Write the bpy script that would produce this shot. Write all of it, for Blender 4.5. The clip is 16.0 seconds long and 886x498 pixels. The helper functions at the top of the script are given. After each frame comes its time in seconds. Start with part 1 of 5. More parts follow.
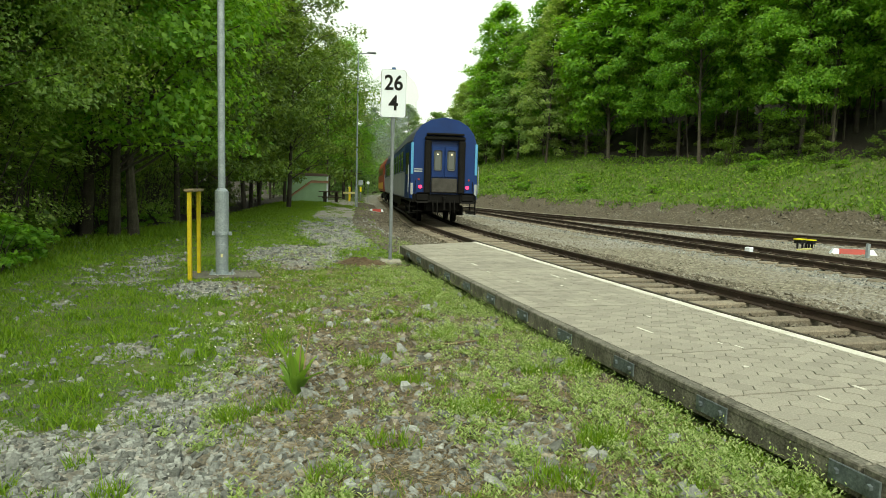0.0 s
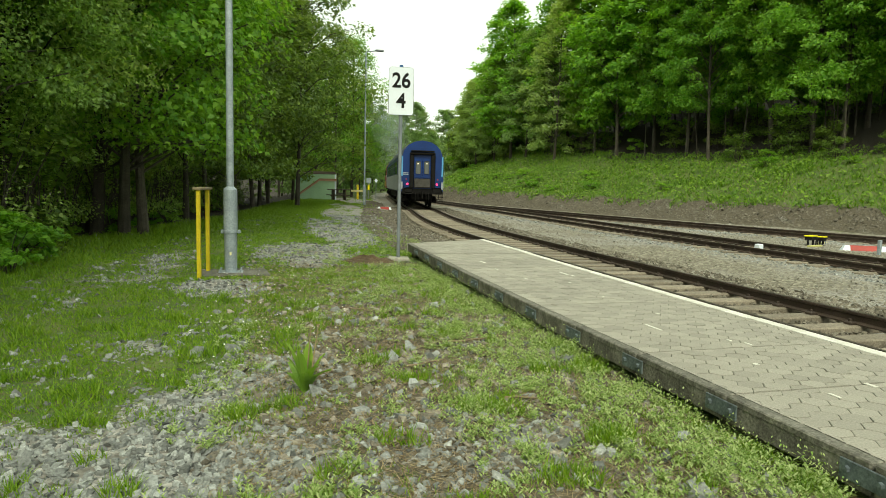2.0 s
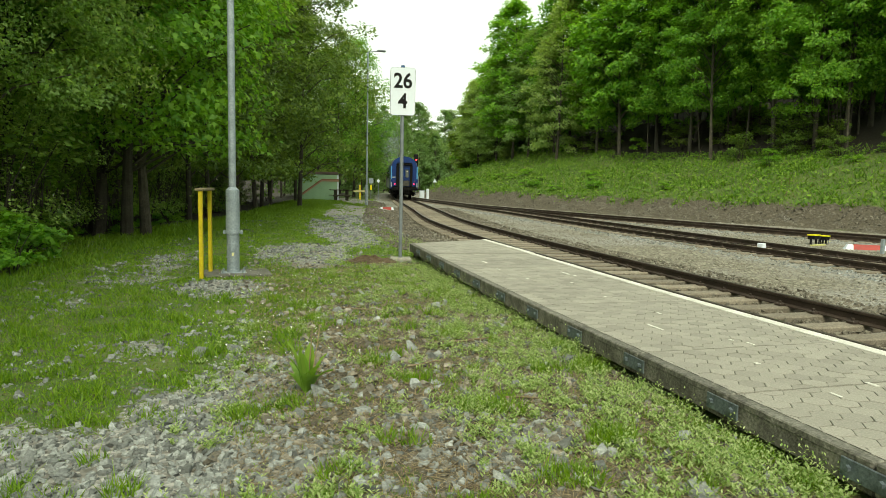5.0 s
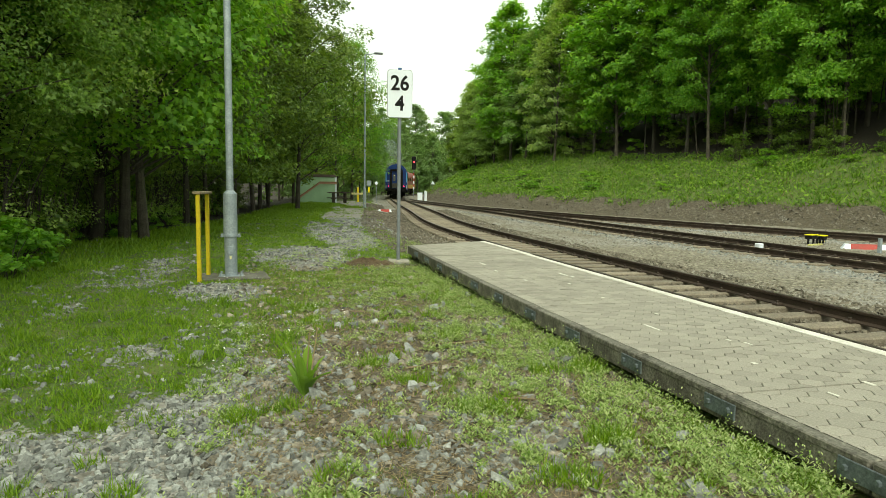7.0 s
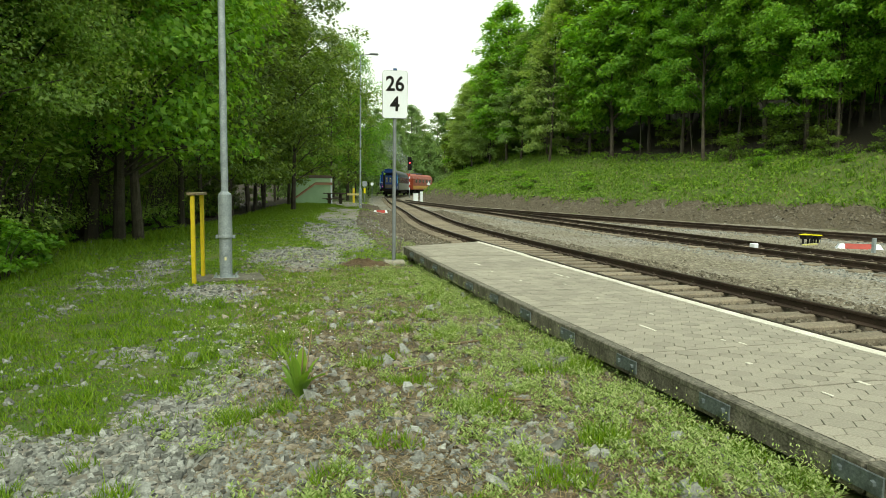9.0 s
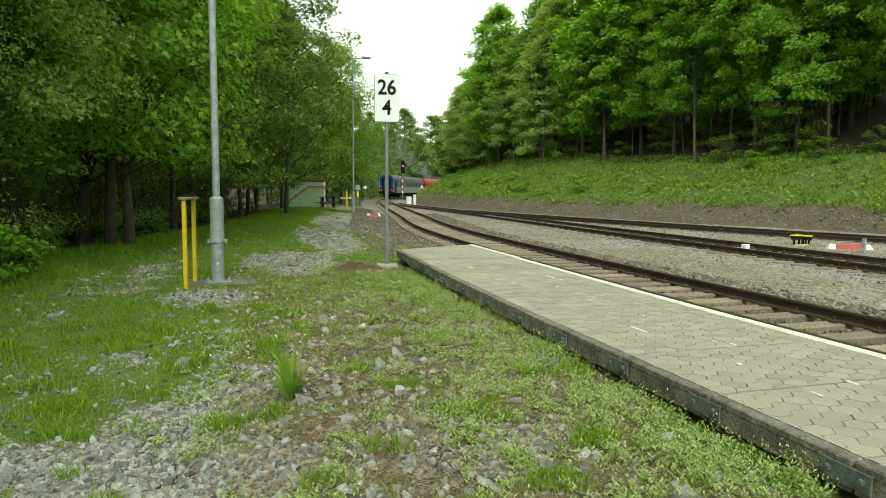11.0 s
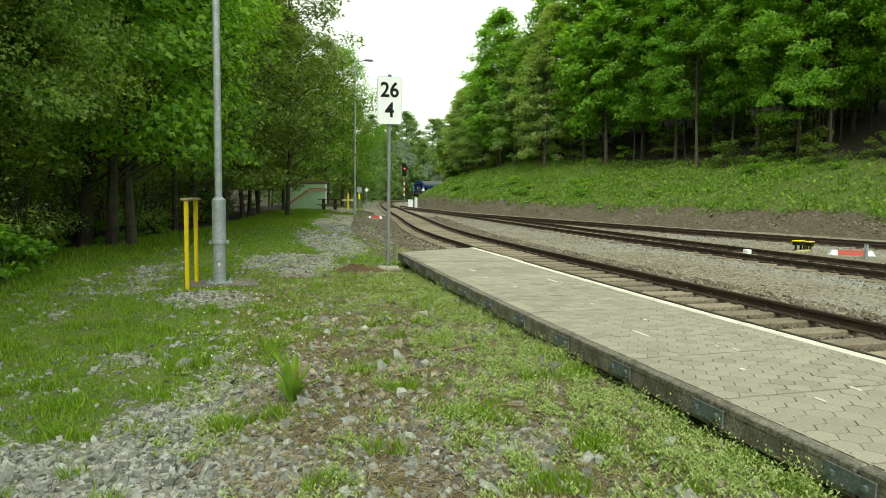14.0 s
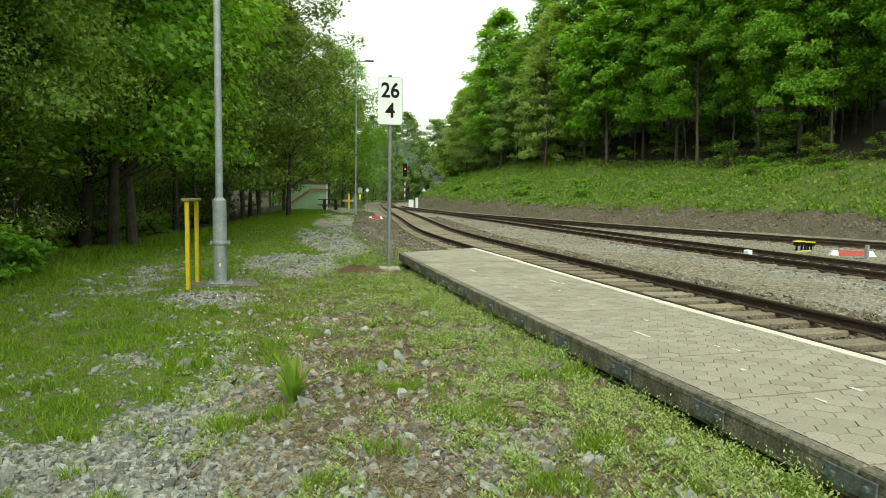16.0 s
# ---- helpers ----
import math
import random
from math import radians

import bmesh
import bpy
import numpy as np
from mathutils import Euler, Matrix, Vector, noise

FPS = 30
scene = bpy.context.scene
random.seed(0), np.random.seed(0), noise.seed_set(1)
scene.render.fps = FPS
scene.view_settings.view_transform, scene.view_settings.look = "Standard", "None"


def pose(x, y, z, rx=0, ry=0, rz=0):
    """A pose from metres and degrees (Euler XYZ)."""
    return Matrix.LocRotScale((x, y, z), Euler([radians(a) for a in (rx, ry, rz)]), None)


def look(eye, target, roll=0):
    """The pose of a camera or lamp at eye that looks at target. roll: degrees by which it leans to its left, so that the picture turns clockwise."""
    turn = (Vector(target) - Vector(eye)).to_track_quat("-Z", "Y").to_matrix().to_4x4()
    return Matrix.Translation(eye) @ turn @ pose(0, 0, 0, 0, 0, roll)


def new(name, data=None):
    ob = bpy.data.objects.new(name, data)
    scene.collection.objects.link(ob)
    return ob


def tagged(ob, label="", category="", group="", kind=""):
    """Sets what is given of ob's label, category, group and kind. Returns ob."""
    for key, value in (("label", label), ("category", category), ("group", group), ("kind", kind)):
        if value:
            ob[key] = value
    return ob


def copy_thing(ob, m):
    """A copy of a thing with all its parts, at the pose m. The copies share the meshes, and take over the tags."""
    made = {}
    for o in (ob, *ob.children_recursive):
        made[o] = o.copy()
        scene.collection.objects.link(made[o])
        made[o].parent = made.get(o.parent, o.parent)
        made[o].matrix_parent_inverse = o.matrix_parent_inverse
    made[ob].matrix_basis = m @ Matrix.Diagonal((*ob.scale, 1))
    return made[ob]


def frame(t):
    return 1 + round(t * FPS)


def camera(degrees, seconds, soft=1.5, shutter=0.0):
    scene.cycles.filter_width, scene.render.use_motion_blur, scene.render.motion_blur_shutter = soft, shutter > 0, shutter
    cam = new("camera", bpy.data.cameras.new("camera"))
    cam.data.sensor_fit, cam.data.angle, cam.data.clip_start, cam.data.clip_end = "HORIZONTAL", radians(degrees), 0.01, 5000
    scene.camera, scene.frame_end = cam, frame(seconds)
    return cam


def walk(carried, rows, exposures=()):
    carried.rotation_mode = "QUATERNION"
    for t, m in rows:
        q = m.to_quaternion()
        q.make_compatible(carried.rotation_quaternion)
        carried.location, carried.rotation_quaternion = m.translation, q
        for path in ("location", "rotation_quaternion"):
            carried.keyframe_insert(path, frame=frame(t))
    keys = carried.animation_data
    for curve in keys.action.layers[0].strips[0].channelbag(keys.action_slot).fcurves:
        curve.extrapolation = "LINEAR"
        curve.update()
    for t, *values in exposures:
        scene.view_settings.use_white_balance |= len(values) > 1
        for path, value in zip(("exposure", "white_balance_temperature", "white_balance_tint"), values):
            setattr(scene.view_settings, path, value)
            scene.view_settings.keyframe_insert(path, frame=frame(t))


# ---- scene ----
cam = camera(69.14, 16.0, soft=0.6)
PATH = [
    (0, (-0.036, 0.012, 1.447), (0.529, 1.921, 1.257), 1.6),
    (0.5, (-0.042, 0.023, 1.444), (0.511, 1.935, 1.249), 1.5),
    (1, (-0.046, 0.007, 1.447), (0.5, 1.921, 1.251), 1.5),
    (1.5, (-0.04, 0.013, 1.445), (0.503, 1.928, 1.248), 1.4),
    (2, (-0.033, 0.014, 1.445), (0.508, 1.93, 1.247), 1.4),
    (2.5, (-0.027, 0.01, 1.446), (0.511, 1.926, 1.247), 1.3),
    (3, (-0.027, 0.003, 1.448), (0.509, 1.919, 1.248), 1.3),
    (3.5, (-0.023, -0.004, 1.449), (0.51, 1.913, 1.248), 1.3),
    (4, (-0.027, 0.005, 1.448), (0.505, 1.922, 1.246), 1.3),
    (6.5, (-0.018, 0.001, 1.446), (0.519, 1.918, 1.255), 1.0),
    (7, (-0.016, -0.003, 1.448), (0.522, 1.914, 1.256), 0.9),
    (7.5, (-0.011, 0.001, 1.444), (0.531, 1.916, 1.251), 0.9),
    (8, (-0.012, -0.005, 1.448), (0.533, 1.91, 1.259), 0.8),
    (8.5, (-0.008, -0.001, 1.446), (0.537, 1.914, 1.257), 0.8),
    (9, (-0.005, 0.002, 1.449), (0.545, 1.916, 1.259), 0.8),
    (11.5, (0.013, -0.012, 1.452), (0.585, 1.897, 1.274), 0.5),
    (12, (0.007, -0.013, 1.452), (0.581, 1.894, 1.276), 0.6),
    (12.5, (0.004, -0.012, 1.454), (0.576, 1.897, 1.28), 0.7),
    (13, (0.002, -0.002, 1.448), (0.572, 1.907, 1.274), 0.8),
    (13.5, (-0.003, -0.006, 1.449), (0.564, 1.904, 1.274), 0.9),
    (14, (-0.001, 0.001, 1.446), (0.565, 1.911, 1.275), 0.9),
    (14.5, (-0.002, -0.001, 1.447), (0.565, 1.909, 1.28), 0.9),
    (15, (-0.005, -0.005, 1.449), (0.561, 1.906, 1.28), 1.0),
    (15.5, (-0.001, -0.006, 1.448), (0.566, 1.905, 1.278), 0.9),
    (16, (0.0, -0.001, 1.448), (0.564, 1.91, 1.278), 0.9),
]
walk(cam, [(t, look(eye, target, roll)) for t, eye, target, roll in PATH], [(0.0, 0.22, 7700, -10), (16.0, 0.22, 7700, -10)])

# ---- daylight: high thin overcast ----
world = bpy.data.worlds.new("sky")
scene.world = world
world.use_nodes = True
wn, wl = world.node_tree.nodes, world.node_tree.links
bg = wn["Background"]
sky = wn.new("ShaderNodeTexSky")
sky.sky_type = "NISHITA"
sky.sun_disc = False
sky.sun_elevation, sky.sun_rotation = radians(44), radians(198)
sky.air_density, sky.dust_density = 1.0, 4.0
cloud = wn.new("ShaderNodeMix")
cloud.data_type = "RGBA"
cloud.inputs[0].default_value = 0.82
cloud.inputs[7].default_value = (9.6, 10.0, 10.3, 1)
wl.new(sky.outputs[0], cloud.inputs[6])
wl.new(cloud.outputs[2], bg.inputs[0])
bg.inputs[1].default_value = 0.12
sun = new("sun", bpy.data.lights.new("sun", "SUN"))
sun.data.energy, sun.data.angle, sun.data.color = 2.3, radians(30), (1.0, 0.96, 0.9)
sun.matrix_world = look((0, 0, 60), (9.5, 29, 30))


# ---- materials ----
def ramp(nt, src, stops):
    r = nt.nodes.new("ShaderNodeValToRGB")
    while len(r.color_ramp.elements) < len(stops):
        r.color_ramp.elements.new(0.5)
    for e, (pos, c) in zip(r.color_ramp.elements, stops):
        e.position, e.color = pos, (*c, 1)
    nt.links.new(src, r.inputs[0])
    return r.outputs[0]


def noise_node(nt, scale, detail=4.0, rough=0.6, coord="Object"):
    c = nt.nodes.new("ShaderNodeTexCoord")
    n = nt.nodes.new("ShaderNodeTexNoise")
    n.inputs["Scale"].default_value, n.inputs["Detail"].default_value = scale, detail
    n.inputs["Roughness"].default_value = rough
    nt.links.new(c.outputs[coord], n.inputs["Vector"])
    return n.outputs["Fac"]


def mixed(nt, fac, a, b, mode="MIX"):
    m = nt.nodes.new("ShaderNodeMix")
    m.data_type, m.blend_type = "RGBA", mode
    for sock, v in ((m.inputs[0], fac), (m.inputs[6], a), (m.inputs[7], b)):
        if isinstance(v, (int, float)):
            sock.default_value = v
        elif isinstance(v, tuple):
            sock.default_value = (*v, 1)
        else:
            nt.links.new(v, sock)
    return m.outputs[2]


def surface(name, base, dark, scale=4.0, fine=60.0, rough=0.8, metal=0.0, bump=0.3, vary=0.0, island=0.0, depth=0.01, amount=0.5):
    """A worn surface: two tones at a large and a small scale, with relief."""
    m = bpy.data.materials.new(name)
    m.use_nodes = True
    nt = m.node_tree
    b = nt.nodes["Principled BSDF"]
    big = ramp(nt, noise_node(nt, scale), [(0.35, (0, 0, 0)), (0.7, (1, 1, 1))])
    small = noise_node(nt, fine, 3.0)
    col = mixed(nt, big, dark, base)
    tone = ramp(nt, small, [(0.25, (1 - amount,) * 3), (0.75, (1 + 0.3 * amount,) * 3)])
    col = mixed(nt, 1.0, col, tone, "MULTIPLY")
    for on, sock in ((vary, "obj"), (island, "geo")):
        if on:
            src = nt.nodes.new("ShaderNodeObjectInfo").outputs["Random"] if sock == "obj" else nt.nodes.new("ShaderNodeNewGeometry").outputs["Random Per Island"]
            col = mixed(nt, 1.0, col, ramp(nt, src, [(0.0, (1 - on,) * 3), (1.0, (1 + on,) * 3)]), "MULTIPLY")
    nt.links.new(col, b.inputs["Base Color"])
    b.inputs["Roughness"].default_value, b.inputs["Metallic"].default_value = rough, metal
    if bump:
        bp = nt.nodes.new("ShaderNodeBump")
        bp.inputs["Strength"].default_value, bp.inputs["Distance"].default_value = bump, depth
        nt.links.new(small, bp.inputs["Height"])
        nt.links.new(bp.outputs[0], b.inputs["Normal"])
    return m


def plain(name, col, rough=0.5, metal=0.0, glow=0.0):
    m = bpy.data.materials.new(name)
    m.use_nodes = True
    b = m.node_tree.nodes["Principled BSDF"]
    b.inputs["Base Color"].default_value = (*col, 1)
    b.inputs["Roughness"].default_value, b.inputs["Metallic"].default_value = rough, metal
    if glow:
        b.inputs["Emission Color"].default_value = (*col, 1)
        b.inputs["Emission Strength"].default_value = glow
    return m


def leaf_material(name, a, b, thin=0.45):
    """Leaves: each one its own tone, letting part of the light through."""
    m = bpy.data.materials.new(name)
    m.use_nodes = True
    nt = m.node_tree
    p = nt.nodes["Principled BSDF"]
    geo = nt.nodes.new("ShaderNodeNewGeometry").outputs["Random Per Island"]
    col = ramp(nt, geo, [(0.0, a), (1.0, b)])
    ob = nt.nodes.new("ShaderNodeObjectInfo").outputs["Random"]
    col = mixed(nt, 1.0, col, ramp(nt, ob, [(0.0, (0.8, 0.86, 0.8)), (0.5, (1.0, 1.0, 1.0)), (1.0, (1.2, 1.08, 1.0))]), "MULTIPLY")
    nt.links.new(col, p.inputs["Base Color"])
    p.inputs["Roughness"].default_value = 0.55
    tr = nt.nodes.new("ShaderNodeBsdfTranslucent")
    nt.links.new(mixed(nt, 1.0, col, (1.5, 1.5, 0.7), "MULTIPLY"), tr.inputs[0])
    mx = nt.nodes.new("ShaderNodeMixShader")
    mx.inputs[0].default_value = thin
    out = nt.nodes["Material Output"]
    nt.links.new(p.outputs[0], mx.inputs[1])
    nt.links.new(tr.outputs[0], mx.inputs[2])
    nt.links.new(mx.outputs[0], out.inputs[0])
    return m


RAIL = surface("rail_steel", (0.10, 0.07, 0.055), (0.055, 0.04, 0.033), 3, 80, 0.55, 0.3, 0.2)
RAILTOP = surface("worn_rail_head", (0.16, 0.13, 0.115), (0.09, 0.07, 0.06), 2, 60, 0.4, 0.6, 0.1)
SLEEPER = surface("sleeper_concrete", (0.31, 0.27, 0.215), (0.19, 0.16, 0.125), 3, 40, 0.9, 0, 0.5, vary=0.22)
SLAB = surface("slab_concrete", (0.27, 0.26, 0.225), (0.11, 0.105, 0.09), 6.0, 45, 0.9, 0, 0.7, vary=0.15, amount=0.7)
CONCRETE = surface("concrete", (0.25, 0.24, 0.205), (0.12, 0.115, 0.095), 5.0, 60, 0.9, 0, 0.5, vary=0.12)
PAVER = surface("paving", (0.39, 0.368, 0.325), (0.30, 0.283, 0.25), 1.2, 90, 0.9, 0, 0.3, vary=0.13, amount=0.35)
PAVERS = surface("paving_far", (0.39, 0.368, 0.325), (0.30, 0.283, 0.25), 1.2, 90, 0.9, 0, 0.3, island=0.13, amount=0.35)
JOINT = surface("joint_sand", (0.17, 0.155, 0.13), (0.10, 0.10, 0.07), 5, 90, 1.0, 0, 0.4)
WHITE = surface("worn_white_paint", (0.78, 0.77, 0.73), (0.60, 0.58, 0.53), 6, 60, 0.7, 0, 0.2, amount=0.25)
GALV = surface("galvanised_steel", (0.42, 0.48, 0.54), (0.29, 0.34, 0.39), 7, 38, 0.55, 0.35, 0.08, amount=0.3)
PLATE = surface("joint_plate", (0.22, 0.27, 0.30), (0.13, 0.16, 0.18), 8, 60, 0.6, 0.4, 0.3)
GREYPAINT = surface("grey_paint", (0.25, 0.28, 0.31), (0.18, 0.20, 0.23), 4, 50, 0.5, 0.2, 0.1, amount=0.25)
YELLOW = surface("yellow_paint", (0.72, 0.56, 0.02), (0.60, 0.44, 0.02), 8, 50, 0.55, 0, 0.1, amount=0.2)
BLACK = plain("black_paint", (0.01, 0.01, 0.011), 0.7)
BLACK.node_tree.nodes["Principled BSDF"].inputs["Specular IOR Level"].default_value = 0.15
SIGNWHITE = surface("sign_white", (0.74, 0.80, 0.90), (0.70, 0.76, 0.86), 3, 40, 0.45, 0, 0.03, amount=0.06)
BARK = surface("bark", (0.11, 0.097, 0.077), (0.055, 0.047, 0.037), 3, 30, 0.95, 0, 0.9, vary=0.3, depth=0.03)
STONE = surface("crushed_stone", (0.34, 0.36, 0.36), (0.19, 0.2, 0.195), 14, 60, 0.9, 0, 0.7, island=0.5)
BALLAST = surface("ballast_stone", (0.30, 0.28, 0.235), (0.215, 0.195, 0.155), 0.5, 60, 0.9, 0, 0.5, island=0.22)
TRACKSTONE = surface("oily_ballast", (0.195, 0.172, 0.138), (0.118, 0.104, 0.083), 0.8, 60, 0.9, 0, 0.5, island=0.35)
LEAF = leaf_material("maple_leaves", (0.09, 0.235, 0.028), (0.27, 0.47, 0.075), 0.55)
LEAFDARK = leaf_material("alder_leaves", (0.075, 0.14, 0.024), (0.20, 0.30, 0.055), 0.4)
# paler, greyer green for far trees: haze put into the leaf colour
LEAFHAZE = leaf_material("hazed_leaves", (0.12, 0.21, 0.08), (0.24, 0.36, 0.15), 0.45)
LEAFGREY = leaf_material("young_alder_leaves", (0.16, 0.26, 0.09), (0.29, 0.41, 0.175), 0.55)
LEAFEDGE = leaf_material("wood_edge_leaves", (0.14, 0.25, 0.065), (0.36, 0.50, 0.18), 0.6)
GRASS = leaf_material("grass_blades", (0.08, 0.18, 0.010), (0.205, 0.335, 0.024), 0.35)
BANKGRASS = leaf_material("bank_grass_blades", (0.055, 0.145, 0.010), (0.17, 0.30, 0.035), 0.35)
HERB = leaf_material("herb_leaves", (0.12, 0.23, 0.035), (0.37, 0.47, 0.24), 0.3)
DOCK = leaf_material("dock_leaves", (0.10, 0.21, 0.025), (0.23, 0.37, 0.06), 0.3)
EARTHSTONE = surface("earthy_stone", (0.34, 0.31, 0.26), (0.17, 0.15, 0.12), 14, 60, 0.9, 0, 0.7, island=0.5)
STRAW = leaf_material("dry_straw", (0.11, 0.075, 0.045), (0.40, 0.31, 0.19), 0.2)
PETAL = plain("white_petals", (0.75, 0.75, 0.72), 0.7)


# ---- mesh helpers ----
def part(name, bm, material, parent=None, label=""):
    """Links a bmesh (or (verts, faces)) as one mesh object."""
    me = bpy.data.meshes.new(name)
    if isinstance(bm, tuple):
        me.from_pydata([tuple(v) for v in bm[0]], [], bm[1])
    else:
        bmesh.ops.recalc_face_normals(bm, faces=bm.faces[:])
        bm.to_mesh(me)
        bm.free()
    me.materials.append(material)
    ob = new(name, me)
    ob.parent = parent
    if label:
        ob["label"] = label
    return ob


def share(name, me, parent, m):
    ob = new(name, me)
    ob.parent = parent
    ob.matrix_basis = m
    return ob


def base(name, m, label, category, group="", kind=""):
    e = new(name)
    e.empty_display_size = 0.2
    e.matrix_basis = m
    return tagged(e, label, category, group, kind)


def box(bm, x0, x1, y0, y1, z0, z1, bevel=0.0, m=None):
    r = bmesh.ops.create_cube(bm, size=1)["verts"]
    bmesh.ops.transform(bm, matrix=Matrix.Translation(((x0 + x1) / 2, (y0 + y1) / 2, (z0 + z1) / 2)) @ Matrix.Diagonal((x1 - x0, y1 - y0, z1 - z0, 1)), verts=r)
    if bevel:
        es = list({e for v in r for e in v.link_edges})
        out = bmesh.ops.bevel(bm, geom=es, offset=bevel, segments=1, affect="EDGES", profile=0.5)
        r = list({v for f in out["faces"] for v in f.verts} | {v for v in r if v.is_valid})
    if m is not None:
        bmesh.ops.transform(bm, matrix=m, verts=r)
    return r


def rod(bm, a, b, r0, r1=None, seg=12):
    """A round bar from a to b."""
    a, b = Vector(a), Vector(b)
    r1 = r0 if r1 is None else r1
    t = (b - a).to_track_quat("Z", "Y").to_matrix().to_4x4()
    bmesh.ops.create_cone(bm, cap_ends=True, segments=seg, radius1=r0, radius2=r1, depth=(b - a).length, matrix=Matrix.Translation((a + b) / 2) @ t)


def sweep(line, profile, closed=True):
    """Carries a profile of (across, up) along a line of (x, y, z): (verts, faces)."""
    line = np.array(line, float)
    d = np.gradient(line[:, :2], axis=0)
    d /= np.linalg.norm(d, axis=1)[:, None]
    vs, fs, n = [], [], len(profile)
    for (x, y, z), (dx, dy) in zip(line, d):
        for a, u in profile:
            vs.append((x + dy * a, y - dx * a, z + u))
    for i in range(len(line) - 1):
        for j in range(n if closed else n - 1):
            k = (j + 1) % n
            fs.append((i * n + j, i * n + k, (i + 1) * n + k, (i + 1) * n + j))
    if closed:
        fs += [tuple(range(n))[::-1], tuple(range((len(line) - 1) * n, len(line) * n))]
    return vs, fs


def curve_line(pts, step=0.6):
    """A smooth line through plan points, at even steps: array of x, y, and the way along it."""
    p = np.array(pts, float)
    t = np.r_[0, np.cumsum(np.sqrt(np.linalg.norm(np.diff(p, axis=0), axis=1)))]
    p0 = np.vstack([2 * p[0] - p[1], p, 2 * p[-1] - p[-2]])
    out = []
    for i in range(1, len(p0) - 2):
        a, b, c, d = p0[i - 1], p0[i], p0[i + 1], p0[i + 2]
        for u in np.linspace(0, 1, 24, endpoint=False):
            out.append(0.5 * (2 * b + (c - a) * u + (2 * a - 5 * b + 4 * c - d) * u * u + (3 * b - a - 3 * c + d) * u ** 3))
    out = np.array(out + [p[-1]])
    s = np.r_[0, np.cumsum(np.linalg.norm(np.diff(out, axis=0), axis=1))]
    q = np.arange(0, s[-1], step)
    return np.c_[np.interp(q, s, out[:, 0]), np.interp(q, s, out[:, 1])], q


# ---- the plan: tracks, bank and ground ----
TRACK_A = [(6.32, -40), (6.32, -15), (6.32, 0), (6.33, 6), (6.45, 11), (6.68, 17), (7.08, 23), (7.76, 28.5), (9.1, 36.5), (10.45, 45), (12.2, 56.2),
           (14.05, 67.5), (15.8, 77.7), (18.5, 92.5), (21.6, 105.5), (25.5, 116.5), (32.8, 130.5), (43, 143), (57, 153), (77, 161), (104, 166)]
TRACK_B = [(12.9, -40), (12.95, 0), (13.05, 9), (13.2, 15), (13.5, 23), (13.95, 31), (14.4, 39), (14.8, 47), (15.0, 57), (15.3, 66), (16.0, 76), (16.8, 80)]
TRACK_C = [(26.5, -14), (23.6, 2), (20.9, 15), (19.5, 20.5), (18.4, 26), (17.3, 32), (16.3, 38), (15.4, 44), (14.95, 49.5), (14.9, 53)]
BANK = [(30, -30), (28, 0), (25.8, 22), (23.2, 30.5), (21.2, 41), (19.8, 50), (18.8, 60), (18.9, 70), (20.3, 82), (23.2, 95), (27.2, 107), (32.6, 118), (40, 129),
        (51, 139), (65, 148), (85, 155), (112, 160)]
LINE_A, WAY_A = curve_line(TRACK_A, 0.2)
(B_X, B_Y), (C_X, C_Y) = zip(*TRACK_B), zip(*TRACK_C)
BANK_L, _ = curve_line(BANK, 0.5)


def beyond(x, y):
    """How far right of the foot of the bank (x, y) lies."""
    i = np.argmin((BANK_L[:, 0] - x) ** 2 + (BANK_L[:, 1] - y) ** 2)
    j = min(max(i, 1), len(BANK_L) - 2)
    d = BANK_L[j + 1] - BANK_L[j - 1]
    d = d / np.hypot(*d)
    return (x - BANK_L[i, 0]) * d[1] - (y - BANK_L[i, 1]) * d[0]


def ground_z(x, y):
    b = beyond(x, y)
    xa = np.interp(y, LINE_A[:, 1], LINE_A[:, 0])
    if b > 0:
        k = np.interp(y, [50, 75], [1.0, 1.55])
        z = -0.22 + k * (0.62 * min(b, 1.6) + 0.33 * max(0, min(b - 1.6, 9))) + 0.4 * max(0, min(b - 10.6, 60)) + 0.25 * max(0, b - 70.6)
        z += 0.18 * noise.noise((x * 0.25, y * 0.25, 3)) * min(1, b / 3)
        return z
    left = xa - 2.1 - x
    if left < 0:
        side = min(abs(x - np.interp(y, B_Y, B_X)) if y < 72 else 9, abs(x - np.interp(y, C_Y, C_X)) if y < 46 else 9)
        return -0.24 + 0.055 * max(0, min(1, 2.4 - side)) + 0.015 * noise.noise((x * 0.8, y * 0.8, 1))
    z = -0.24 + 0.16 * min(1, left / 0.9)
    z += 0.05 * noise.noise((x * 0.6, y * 0.6, 5)) + 0.02 * noise.noise((x * 2.3, y * 2.3, 8))
    z += 0.07 * math.exp(-((x - 2.4) / 0.9) ** 2) * max(0, min(1, (12 - y) / 4))
    far = max(0, left - 10.5)
    return z - 0.10 * min(far, 8) - 0.01 * max(0, min(left - 6, 5)) + 0.25 * max(0, far - 14)


